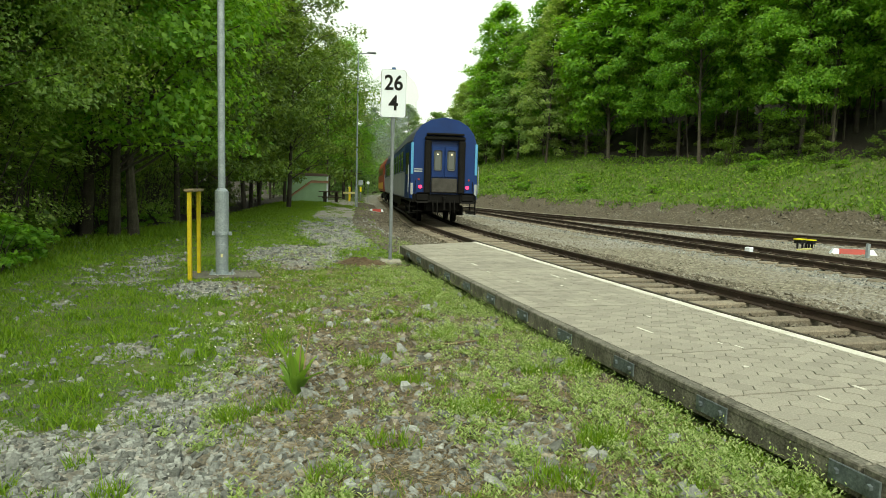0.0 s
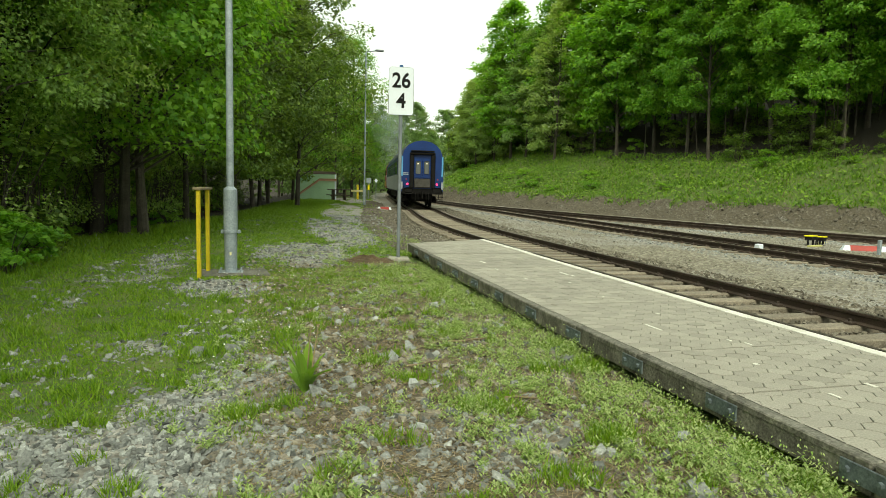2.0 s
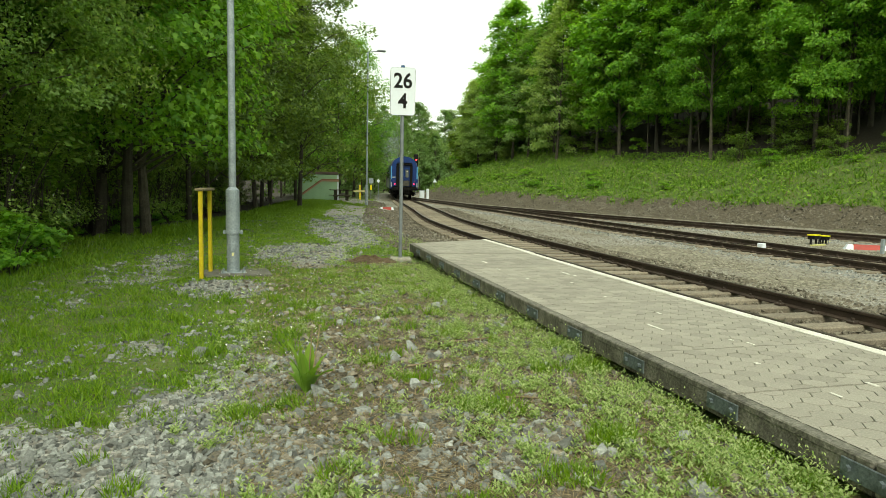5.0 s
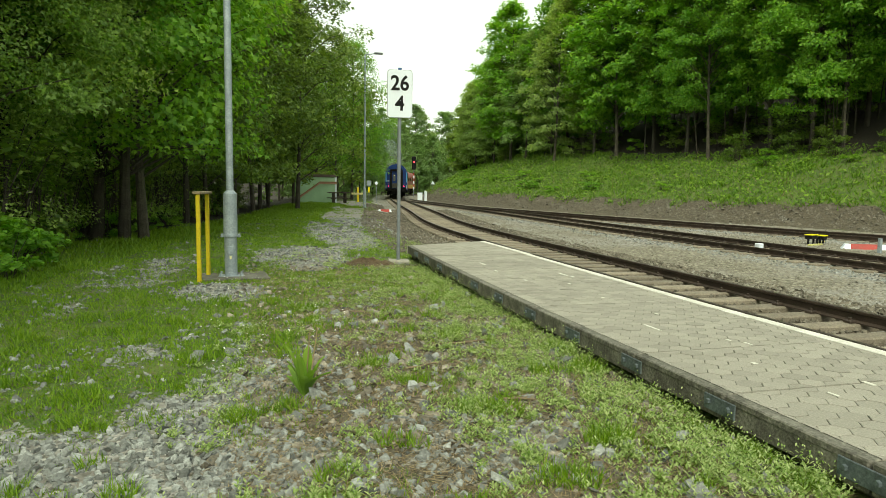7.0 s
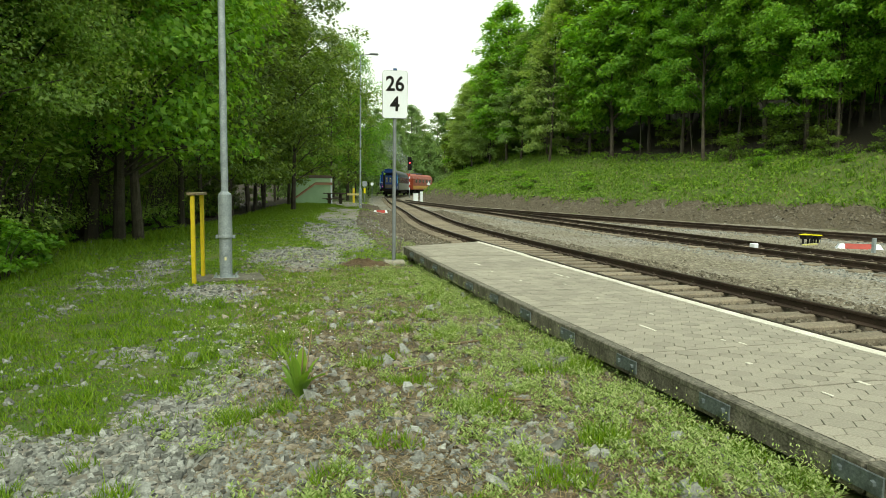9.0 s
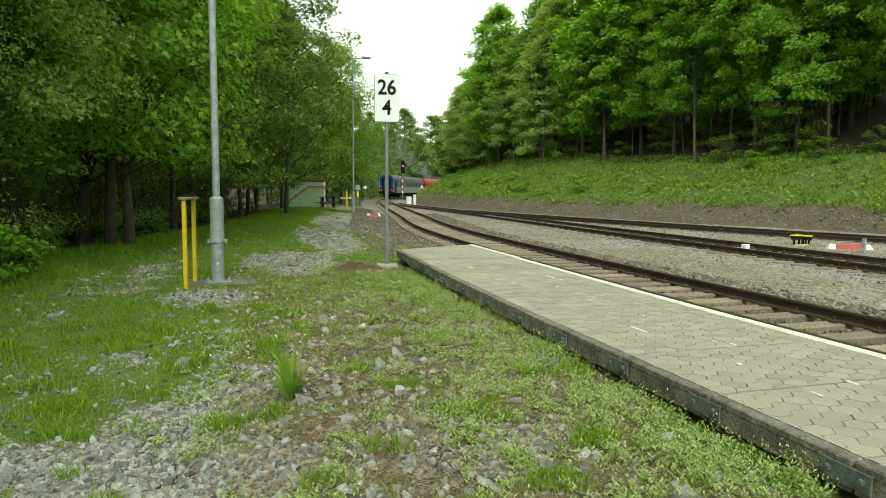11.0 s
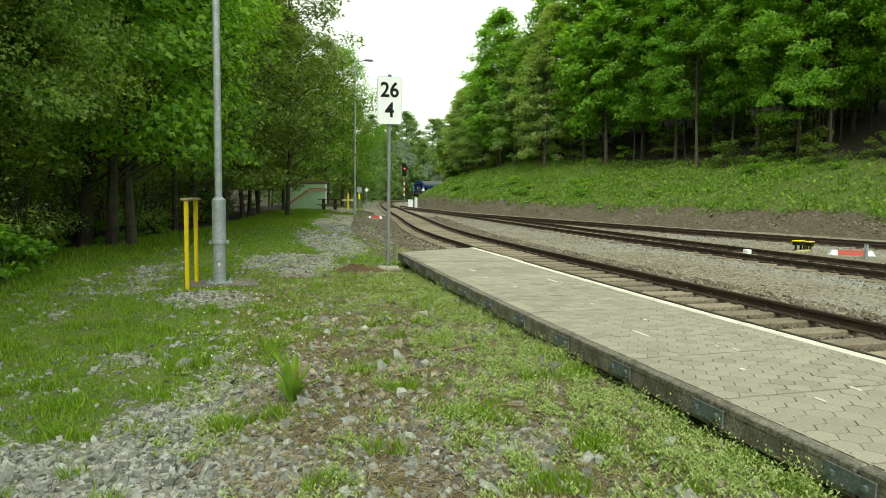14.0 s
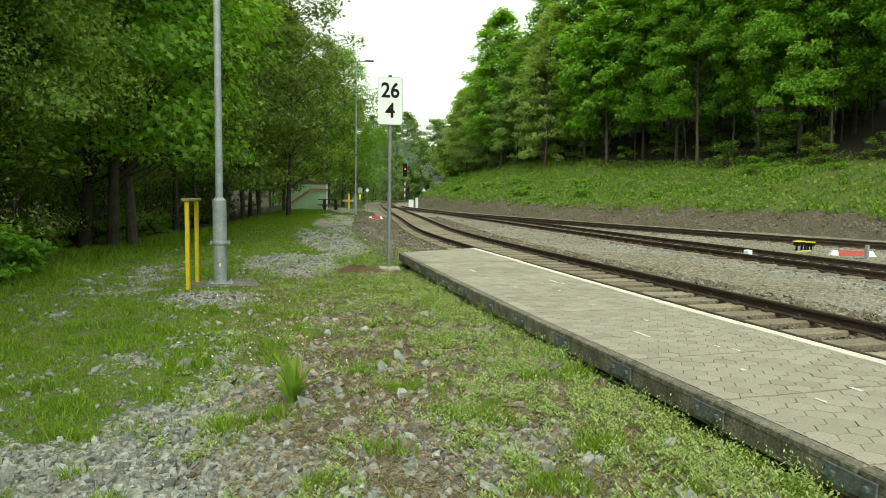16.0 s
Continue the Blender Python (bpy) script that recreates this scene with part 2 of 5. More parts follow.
# ---- ground ----
PATCHES = [(-1.1, 3.3, 1.25, 0.95, 1.2), (-1.5, 5.9, 0.7, 0.45, 0.4), (0.75, 3.4, 0.9, 0.5, 0.75), (-0.5, 4.3, 0.55, 0.6, 0.95), (-0.15, 5.0, 0.4, 0.9, 0.8), (-0.6, 9.5, 0.55, 0.9, 1.2), (0.8, 14.0, 0.9, 2.2, 1.2), (2.3, 21, 0.9, 5.5, 0.95), (3.9, 30, 1.05, 7, 1.1),
           (5.3, 39, 1.0, 8, 1.1), (-2.4, 10.3, 0.4, 2, 0.45), (-1.7, 12.3, 0.5, 2.0, 0.55), (0.2, 5.2, 0.45, 0.8, 0.55), (-1.0, 5.6, 0.35, 0.7, 0.4),
           (-0.75, 7.2, 0.2, 0.3, 0.65), (7.5, 55, 1.5, 9, 1.2)]


def gravel_at(x, y):
    g = 0.0
    for cx, cy, rx, ry, k in PATCHES:
        d = ((x - cx) / rx) ** 2 + ((y - cy) / ry) ** 2
        if d < 4:
            g = max(g, k * min(1, 1.6 - d * 0.9))
    n = 0.7 * noise.noise((x * 1.4, y * 1.0, 2)) + 0.6 * noise.noise((x * 3.7, y * 3.1, 4)) + 0.3 * noise.noise((x * 9, y * 9, 6))
    return max(0.0, min(1.0, g * 0.85 - 0.1 + n * 0.75))


def zones(x, y):
    """Grey gravel, brown ballast and bare earth at (x, y)."""
    b = beyond(x, y)
    left = np.interp(y, LINE_A[:, 1], LINE_A[:, 0]) - 2.1 - x
    n = noise.noise((x * 0.7, y * 0.7, 9))
    if b > -0.6:
        band = np.interp(y, [42, 62], [1.0, 0.85])
        earth = max(0, min(1, 1.5 - abs(b - 0.7 * band) / band + 0.7 * n))
        woods = max(0, min(1, (b - 10.0) / 2.0 + 0.5 * n))
        return max(0, earth * 0.3 + 0.35 * noise.noise((x * 2, y * 2, 19)) - 0.05), max(0, min(1, -b * 2)), max(earth, woods)
    if left < 1.0:
        return (0.0, 1.0, 0.0) if left < 0 else (max(gravel_at(x, y), 1.2 * (y > 14) * max(0, min(1, 1.3 - left + n))), max(0, 1 - left * 1.6) * (0.25 if y > 15 else 1), 0.1)
    edge = np.interp(y, [0, 12, 19, 30, 51, 90], [-4.5, -4.2, -3.5, -0.3, 2.5, 12])
    bare = 0.75 * max(0, min(1, 1.25 - ((x - 1.5) / 1.5) ** 2 - ((y - 5.2) / 4.5) ** 2)) + 0.35 * noise.noise((x * 2.1, y * 2.1, 12))
    return gravel_at(x, y) * (x > edge - 0.2), 0.0, max(bare, min(1, (edge - x) / 1.2 + 0.5 * n), 0)


def axis(lo, hi, a, b, fine, grow=1.22, most=14.0):
    xs = list(np.arange(a, b, fine))
    for sign, end in ((1, hi), (-1, lo)):
        s, v, side = fine, (xs[-1] if sign > 0 else xs[0]), []
        while sign * v < sign * end:
            s = min(s * grow, most)
            v += sign * s
            side.append(v)
        xs = xs + side if sign > 0 else side[::-1] + xs
    return np.array(xs)


def build_ground():
    xs, ys = axis(-420, 460, -5, 27, 0.28, 1.14, 24.0), axis(-260, 760, 1.8, 18, 0.28, 1.03, 20.0)
    vs, cols = [], []
    for y in ys:
        for x in xs:
            vs.append((x, y, ground_z(x, y)))
            # alpha: how far the soil darkens, full under the trees, a quarter on the bank
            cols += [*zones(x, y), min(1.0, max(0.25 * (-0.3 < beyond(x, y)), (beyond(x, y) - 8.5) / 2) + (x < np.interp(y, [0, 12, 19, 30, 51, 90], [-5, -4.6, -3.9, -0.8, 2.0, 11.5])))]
    n = len(xs)
    fs = [(j * n + i, j * n + i + 1, (j + 1) * n + i + 1, (j + 1) * n + i) for j in range(len(ys) - 1) for i in range(n - 1)]
    m = bpy.data.materials.new("ground")
    m.use_nodes = True
    nt = m.node_tree
    p = nt.nodes["Principled BSDF"]
    at = nt.nodes.new("ShaderNodeAttribute")
    at.attribute_name = "zones"
    sep = nt.nodes.new("ShaderNodeSeparateColor")
    nt.links.new(at.outputs["Color"], sep.inputs[0])
    turf = mixed(nt, ramp(nt, noise_node(nt, 0.9, 6), [(0.35, (0, 0, 0)), (0.65, (1, 1, 1))]), (0.055, 0.105, 0.018), (0.115, 0.155, 0.035))
    turf = mixed(nt, ramp(nt, noise_node(nt, 14, 5), [(0.5, (0, 0, 0)), (0.72, (1, 1, 1))]), turf, (0.13, 0.10, 0.06))
    c = nt.nodes.new("ShaderNodeTexCoord")
    vor = nt.nodes.new("ShaderNodeTexVoronoi")
    vor.inputs["Scale"].default_value = 26
    nt.links.new(c.outputs["Object"], vor.inputs["Vector"])
    tone = nt.nodes.new("ShaderNodeSeparateColor")
    nt.links.new(vor.outputs["Color"], tone.inputs[0])
    coarse = nt.nodes.new("ShaderNodeTexVoronoi")
    coarse.inputs["Scale"].default_value = 15
    nt.links.new(c.outputs["Object"], coarse.inputs["Vector"])
    chip = nt.nodes.new("ShaderNodeSeparateColor")
    nt.links.new(coarse.outputs["Color"], chip.inputs[0])
    grey = ramp(nt, tone.outputs[0], [(0.0, (0.15, 0.14, 0.125)), (0.6, (0.27, 0.26, 0.245)), (1.0, (0.42, 0.41, 0.39))])
    brown = ramp(nt, chip.outputs[1], [(0.0, (0.09, 0.083, 0.065)), (0.6, (0.225, 0.205, 0.162)), (1.0, (0.35, 0.325, 0.265))])
    brown = mixed(nt, ramp(nt, noise_node(nt, 0.25, 3), [(0.4, (0, 0, 0)), (0.62, (1, 1, 1))]), brown, grey)
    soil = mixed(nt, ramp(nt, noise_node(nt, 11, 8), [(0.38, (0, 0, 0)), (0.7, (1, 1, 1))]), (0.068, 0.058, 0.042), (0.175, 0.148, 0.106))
    # near-black woodland floor: leaf mould plus the trees' shade put into the colour
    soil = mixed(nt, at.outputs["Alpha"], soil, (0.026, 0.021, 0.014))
    edge = noise_node(nt, 22, 4)

    def keyed(i):
        ad = nt.nodes.new("ShaderNodeMath")
        ad.operation = "ADD"
        nt.links.new(sep.outputs[i], ad.inputs[0])
        nt.links.new(edge, ad.inputs[1])
        return ramp(nt, ad.outputs[0], [(0.88, (0, 0, 0)), (1.06, (1, 1, 1))])
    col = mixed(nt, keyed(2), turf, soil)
    col = mixed(nt, keyed(0), col, grey)
    col = mixed(nt, keyed(1), col, brown)
    nt.links.new(col, p.inputs["Base Color"])
    p.inputs["Roughness"].default_value = 0.95
    bp = nt.nodes.new("ShaderNodeBump")
    bp.inputs["Strength"].default_value, bp.inputs["Distance"].default_value = 0.7, 0.03
    nt.links.new(vor.outputs["Distance"], bp.inputs["Height"])
    nt.links.new(bp.outputs[0], p.inputs["Normal"])
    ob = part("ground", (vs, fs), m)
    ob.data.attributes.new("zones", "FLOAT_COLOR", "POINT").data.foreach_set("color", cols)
    ob.data.polygons.foreach_set("use_smooth", [True] * len(fs))
    tagged(ob, "grassy ground with gravel patches, track ballast and a wooded bank", "ground", "", "structure")


build_ground()


# ---- tracks ----
RAIL_FOOT = [(-0.07, -0.15), (0.07, -0.15), (0.07, -0.135), (0.012, -0.115), (0.012, -0.04), (0.036, -0.03), (0.036, -0.002), (0.028, 0.0), (-0.028, 0.0), (-0.036, -0.002),
             (-0.036, -0.03), (-0.012, -0.04), (-0.012, -0.115), (-0.07, -0.135)]


def sleeper_mesh():
    bm = bmesh.new()
    box(bm, -1.25, 1.25, -0.125, 0.125, -0.32, -0.145, 0.02)
    for s in (-1, 1):
        for k in (-1, 1):
            box(bm, s * 0.7525 + k * 0.11 - 0.05, s * 0.7525 + k * 0.11 + 0.05, -0.06, 0.06, -0.15, -0.105, 0.012)
            rod(bm, (s * 0.7525 + k * 0.11, 0, -0.11), (s * 0.7525 + k * 0.11, 0, -0.075), 0.022, seg=6)
    ob = part("sleeper", bm, SLEEPER)
    me = ob.data
    me.materials.append(RAIL)
    for p in me.polygons:
        if p.center.z > -0.14:
            p.material_index = 1
    bpy.data.objects.remove(ob)
    return me


SLEEPER_MESH = sleeper_mesh()


def railway(name, pts, y0, y1, s0, s1, label):
    """One track: two rails and its sleepers; single sleepers between s0 and s1."""
    line, way = curve_line(pts, 0.6)
    keep = (line[:, 1] >= y0) & (line[:, 1] <= y1)
    line = line[keep]
    e = base(name, Matrix(), label, "railway track", "tracks", "structure")
    d = np.gradient(line, axis=0)
    d /= np.linalg.norm(d, axis=1)[:, None]
    for s in (-0.7525, 0.7525):
        rl = np.c_[line[:, 0] + d[:, 1] * s, line[:, 1] - d[:, 0] * s, np.zeros(len(line))]
        part("rail", sweep(rl, RAIL_FOOT), RAIL, e)
        part("rail_head", sweep(rl + (0, 0, 0.004), [(-0.026, 0), (0.026, 0), (0.026, -0.003), (-0.026, -0.003)]), RAILTOP, e, "worn brown rail head")
    sv = [(x, y, z) for x in (-1.25, 1.25) for y in (-0.125, 0.125) for z in (-0.3, -0.145)]
    sf = [(0, 1, 3, 2), (4, 6, 7, 5), (0, 4, 5, 1), (2, 3, 7, 6), (1, 5, 7, 3)]
    vs, fs = [], []
    for i in range(len(line)):
        a = math.atan2(-d[i, 0], d[i, 1]) + random.gauss(0, 0.008)
        m = pose(line[i, 0], line[i, 1], random.gauss(0, 0.004), 0, 0, math.degrees(a))
        if s0 <= line[i, 1] <= s1:
            share("sleeper", SLEEPER_MESH, e, m)
        else:
            k = len(vs)
            vs += [m @ Vector(v) for v in sv]
            fs += [tuple(q + k for q in f) for f in sf]
    if vs:
        tagged(part("far_sleepers", (vs, fs), SLEEPER, e), "weathered sleepers in ballast", "", "", "stuff")
    return e


railway("track_1", TRACK_A, -12, 184, 2, 70, "rusty rails on pale sleepers in brown ballast beside the platform")
railway("track_2", TRACK_B, -12, 74, 5, 60, "rusty siding rails on pale sleepers half sunk in ballast")
railway("track_3", TRACK_C, -10, 48, 8, 44, "rusty siding rails at the foot of the bank")


# ---- platform ----
def edge_x(y):
    return 2.717 + 0.0023 * (y - 4) ** 2 if y > 4 else 2.717


PANEL_W, PH = 2.03, 0.25
PANEL_Y = [PH + k for k in range(-9, 13)]


def build_platform():
    e = base("platform", Matrix(), "low platform of concrete slabs with hexagonal paving and a white edge line", "platform", "", "structure")
    bm = bmesh.new()
    box(bm, 0, PANEL_W, 0.008, 0.992, 0.03, 0.191, 0.01)
    box(bm, -0.004, 0.08, 0.01, 0.99, 0.15, 0.1977, 0.008)
    slab = part("panel", bm, SLAB)
    slab_me = slab.data
    bpy.data.objects.remove(slab)
    bm = bmesh.new()
    box(bm, 0.085, PANEL_W - 0.14, 0.012, 0.988, 0.185, 0.1945, 0.002)
    sand_me = part("joint_sand", bm, JOINT).data
    bpy.data.objects.remove(bpy.data.objects["joint_sand"])
    bm = bmesh.new()
    box(bm, PANEL_W - 0.13, PANEL_W - 0.005, 0.0, 1.0, 0.19, 0.203, 0.003)
    stripe_me = part("edge_line", bm, WHITE).data
    bpy.data.objects.remove(bpy.data.objects["edge_line"])
    bm = bmesh.new()
    box(bm, -0.014, -0.002, -0.11, 0.17, 0.065, 0.165, 0.004)
    for y in (-0.06, 0.12):
        rod(bm, (-0.035, y, 0.12), (0, y, 0.12), 0.018, seg=6)
    plate_me = part("joint_plate", bm, PLATE).data
    bpy.data.objects.remove(bpy.data.objects["joint_plate"])
    # hexagonal stones, long corner across the platform
    rx, ry = 0.096, 1 / 14
    hexa = [(-rx, 0), (-rx * 0.5, -ry), (rx * 0.5, -ry), (rx, 0), (rx * 0.5, ry), (-rx * 0.5, ry)]

    def stone(clip0, clip1, left=-1.0, right=1.0):
        q = [(max(left, min(right, x * 0.968)), max(clip0, min(clip1, y * 0.945))) for x, y in hexa]
        vs = [(x, y, 0.186) for x, y in q] + [(x, y, 0.1985) for x, y in q] + [(x * 0.97, y * 0.96, 0.2) for x, y in q]
        fs = [tuple((r * 6 + i, r * 6 + (i + 1) % 6, r * 6 + 6 + (i + 1) % 6, r * 6 + 6 + i)) for r in (0, 1) for i in range(6)]
        return vs, fs + [(12, 13, 14, 15, 16, 17)]
    meshes = {}
    for key, c in (("paving_stone", (-1, 1)), ("low", (0.004, 1)), ("high", (-1, -0.004)), ("rim_low", (0.004, 1, 0.06)), ("rim", (-1, 1, 0.06)), ("rim_high", (-1, -0.004, 0.06)), ("line", (-1, 1, -1, -0.006))):
        meshes[key] = part("paving_stone", stone(*c), PAVER).data
    for ob in [o for o in bpy.data.objects if o.name.startswith("paving_stone")]:
        bpy.data.objects.remove(ob)
    vs, fs, count = [], [], 0
    for y in PANEL_Y:
        x = edge_x(y + 0.5)
        m = pose(x, y, random.gauss(0, 0.0025), 0, 0, -math.degrees(0.0046 * max(0, y - 3.5)))
        share("panel", slab_me, e, m)
        share("joint_sand", sand_me, e, m)
        share("edge_line", stripe_me, e, m @ pose(0, 0, 0))
        if 2 < y < 19:
            share("joint_plate", plate_me, e, m)
        for i in range(-1, 13):
            for j in range(8):
                odd = i % 2
                cx, cy = 0.07 + rx + i * rx * 1.5, ry + j * 2 * ry - (ry if odd else 0)
                if j == 7 and not odd:
                    continue
                key = "low" if odd and j == 0 else "high" if odd and j == 7 else "paving_stone"
                if i == -1:
                    key = {"low": "rim_low", "high": "rim_high", "paving_stone": "rim"}[key]
                elif i == 12:
                    key = "line"
                mm = m @ pose(cx, 0.006 + cy * 0.988, random.gauss(0, 0.0012), random.gauss(0, 0.3), random.gauss(0, 0.3))
                if 2.2 < y < 5.5:
                    share("paving_stone", meshes[key], e, mm)
                    count += 1
                else:
                    k = len(vs)
                    vs += [mm @ v.co for v in meshes[key].vertices]
                    fs += [tuple(q + k for q in p.vertices) for p in meshes[key].polygons]
    # the last slab is cut askew
    y0 = PANEL_Y[-1] + 1.0
    x0 = edge_x(y0)
    top = [(x0, y0 + 0.01, 0.195), (x0 + PANEL_W + 0.02, y0 - 0.1, 0.195), (x0 + PANEL_W + 0.06, y0 + 1.05, 0.195), (x0 + 0.02, y0 + 0.05, 0.195)]
    part("end_panel", (top + [(x, y, 0.03) for x, y, z in top], [(0, 1, 2, 3), (7, 6, 5, 4)] + [(i, i + 4, (i + 1) % 4 + 4, (i + 1) % 4) for i in range(4)]), PAVER, e)
    a, b, c, d = (x0 + PANEL_W - 0.12, y0 - 0.09), (x0 + PANEL_W + 0.015, y0 - 0.1), (x0 + PANEL_W + 0.055, y0 + 1.04), (x0 + PANEL_W - 0.08, y0 + 0.98)
    line = [(*q, 0.2) for q in (a, b, c, d)] + [(*q, 0.19) for q in (a, b, c, d)]
    part("edge_line", (line, [(0, 1, 2, 3)] + [(i, i + 4, (i + 1) % 4 + 4, (i + 1) % 4) for i in range(4)]), WHITE, e)
    # remains of painted marks
    rr = random.Random(5)
    for i in range(14):
        y = 2.6 + 9.5 * rr.random()
        x = edge_x(y) + rr.choice((0.62, 1.05, 1.5)) + rr.gauss(0, 0.06)
        bm = bmesh.new()
        w, l = rr.uniform(0.008, 0.02), rr.uniform(0.02, 0.06) * (3 if i % 6 == 0 else 1)
        box(bm, x - w, x + w, y - l, y + l, 0.2, 0.2045, 0.001)
        part("paint_fleck", bm, WHITE, e)
    tagged(part("paving", (vs, fs), PAVERS, e), "grey hexagonal paving", "", "", "stuff")
    # concrete supports under the slabs
    bm = bmesh.new()
    box(bm, 0, 0.3, -0.2, 0.2, -0.5, 0.03, 0.01)
    box(bm, 1.5, 1.85, -0.2, 0.2, -0.5, 0.03, 0.01)
    me = part("support", bm, CONCRETE).data
    bpy.data.objects.remove(bpy.data.objects["support"])
    for y in PANEL_Y + [PANEL_Y[-1] + 0.85]:
        share("support", me, e, pose(edge_x(y) + 0.12, y, 0))


build_platform()


# ---- trees ----
def leaf_cloud(rng, centres, radii, count, size, out_from, corners=4):
    """Many small leaves in clumps: (verts, faces)."""
    centres, radii = np.array(centres), np.array(radii)
    w = radii ** 2
    pick = rng.choice(len(centres), count, p=w / w.sum())
    d = rng.normal(size=(count, 3))
    d /= np.linalg.norm(d, axis=1)[:, None]
    r = rng.random(count) ** 0.45
    off = d * r[:, None] * radii[pick][:, None] * (1, 1, 0.5)
    off[:, 2] -= 0.25 * (off[:, 0] ** 2 + off[:, 1] ** 2) / radii[pick]
    c = centres[pick] + off
    o = c - np.array(out_from)
    o /= np.linalg.norm(o, axis=1)[:, None] + 1e-6
    n = o * 0.55 + (0, 0, 0.75) + rng.normal(size=(count, 3)) * 0.45
    n /= np.linalg.norm(n, axis=1)[:, None]
    t = np.cross(n, rng.normal(size=(count, 3)))
    t /= np.linalg.norm(t, axis=1)[:, None]
    s = np.cross(n, t)
    L = size * (0.7 + 0.6 * rng.random(count))[:, None]
    v = np.stack([c - t * L * 0.5, c + s * L * 0.38 - n * L * 0.1, c + t * L * 0.55 - (0, 0, 0.1) * L, c - s * L * 0.38 - n * L * 0.1], 1).reshape(-1, 3)
    if corners == 6:
        dn = np.array((0, 0, 0.16)) * L
        v = np.stack([c - t * L * 0.42, c - t * L * 0.02 + s * L * 0.55 - dn, c + t * L * 0.12 + s * L * 0.17, c + t * L * 0.6 - dn, c + t * L * 0.12 - s * L * 0.17, c - t * L * 0.02 - s * L * 0.55 - dn], 1).reshape(-1, 3)
    if corners == 3:
        v = np.stack([c - t * L * 0.5 - s * L * 0.4, c - t * L * 0.3 + s * L * 0.45, c + t * L * 0.6 - (0, 0, 0.12) * L], 1).reshape(-1, 3)
    return v, count


def quads(name, v, count, mat, parent=None, k=4):
    me = bpy.data.meshes.new(name)
    me.vertices.add(len(v))
    me.vertices.foreach_set("co", v.astype(np.float32).ravel())
    me.loops.add(count * k)
    me.loops.foreach_set("vertex_index", np.arange(count * k, dtype=np.int32))
    me.polygons.add(count)
    me.polygons.foreach_set("loop_start", np.arange(0, count * k, k, dtype=np.int32))
    me.update(calc_edges=True)
    me.materials.append(mat)
    ob = new(name, me)
    ob.parent = parent
    return ob


def tube(vs, fs, pts, radii, seg=6):
    """Adds a bent tapered limb."""
    k = len(vs)
    for i, (p, r) in enumerate(zip(pts, radii)):
        d = Vector(pts[min(i + 1, len(pts) - 1)]) - Vector(pts[max(i - 1, 0)])
        q = d.to_track_quat("Z", "Y").to_matrix()
        for j in range(seg):
            a = 2 * math.pi * j / seg
            vs.append(Vector(p) + q @ Vector((r * math.cos(a), r * math.sin(a), 0)))
    for i in range(len(pts) - 1):
        for j in range(seg):
            fs.append((k + i * seg + j, k + i * seg + (j + 1) % seg, k + (i + 1) * seg + (j + 1) % seg, k + (i + 1) * seg + j))


def make_tree(seed, h, crown_r, low, trunk_r, clumps, leaves, size, mat, label, lean=0.3, cone=0.8, corners=4):
    rng = np.random.default_rng(seed)
    e = base("tree", Matrix(), label, "tree", "woodland trees")
    axis_p = [(lean * math.sin(u * 2 + seed) * u, lean * math.cos(u * 3 + seed) * u, h * 0.93 * u - (0.3 if u == 0 else 0)) for u in np.linspace(0, 1, 8)]
    vs, fs = [], []
    tube(vs, fs, axis_p, [trunk_r * (1.25 if i == 0 else 1) * (1 - 0.12 * i) for i in range(8)], 8)
    centres, radii = [], []
    for i in range(clumps):
        u = rng.random() ** cone
        z = low + (h - low) * u
        rr = crown_r * (math.sin(math.pi * min(0.97, 0.2 + 0.8 * u)) ** 0.7) * (0.8 + 0.4 * rng.random())
        a = i * 2.4 + rng.normal() * 0.5
        f = 0.45 + 0.55 * rng.random() ** 0.5
        c = (rr * f * math.cos(a), rr * f * math.sin(a), z)
        centres.append(c)
        radii.append((0.5 + 0.5 * rng.random()) * crown_r * 4.7 / math.sqrt(clumps))
        if i % 4 == 0:
            zb = max(low * 0.7, z - rr * f * 0.6)
            b = np.array([np.interp(zb, [q[2] for q in axis_p], [q[k] for q in axis_p]) for k in (0, 1)] + [zb])
            mid = (b + np.array(c)) / 2 + (0, 0, 0.12 * rr)
            tube(vs, fs, [b, mid, c], [trunk_r * 0.3, trunk_r * 0.18, 0.012], 4)
    part("trunk", (vs, fs), BARK, e, "dark rough bark")
    v, n = leaf_cloud(rng, centres, radii, leaves, size, (0, 0, low + (h - low) * 0.35), corners)
    quads("crown", v, n, mat, e, corners)
    return e


def bush(seed, h, r, leaves, size, mat, label, group):
    rng = np.random.default_rng(seed)
    e = base("bush", Matrix(), label, "bush", group)
    vs, fs, cs, rs = [], [], [], []
    for i in range(14):
        a, f = rng.random() * 6.28, rng.random() ** 0.5
        c = (r * f * math.cos(a), r * f * math.sin(a), h * (0.25 + 0.7 * rng.random()))
        tube(vs, fs, [(c[0] * 0.1, c[1] * 0.1, -0.15), (c[0] * 0.5, c[1] * 0.5, c[2] * 0.6), c], [0.025, 0.016, 0.006], 5)
        cs.append(c)
        rs.append(0.22 * h * (0.7 + 0.6 * rng.random()))
    part("stem", (vs, fs), BARK, e)
    v, n = leaf_cloud(rng, cs, rs, leaves, size, (0, 0, h * 0.2))
    quads("foliage", v, n, mat, e)
    return e


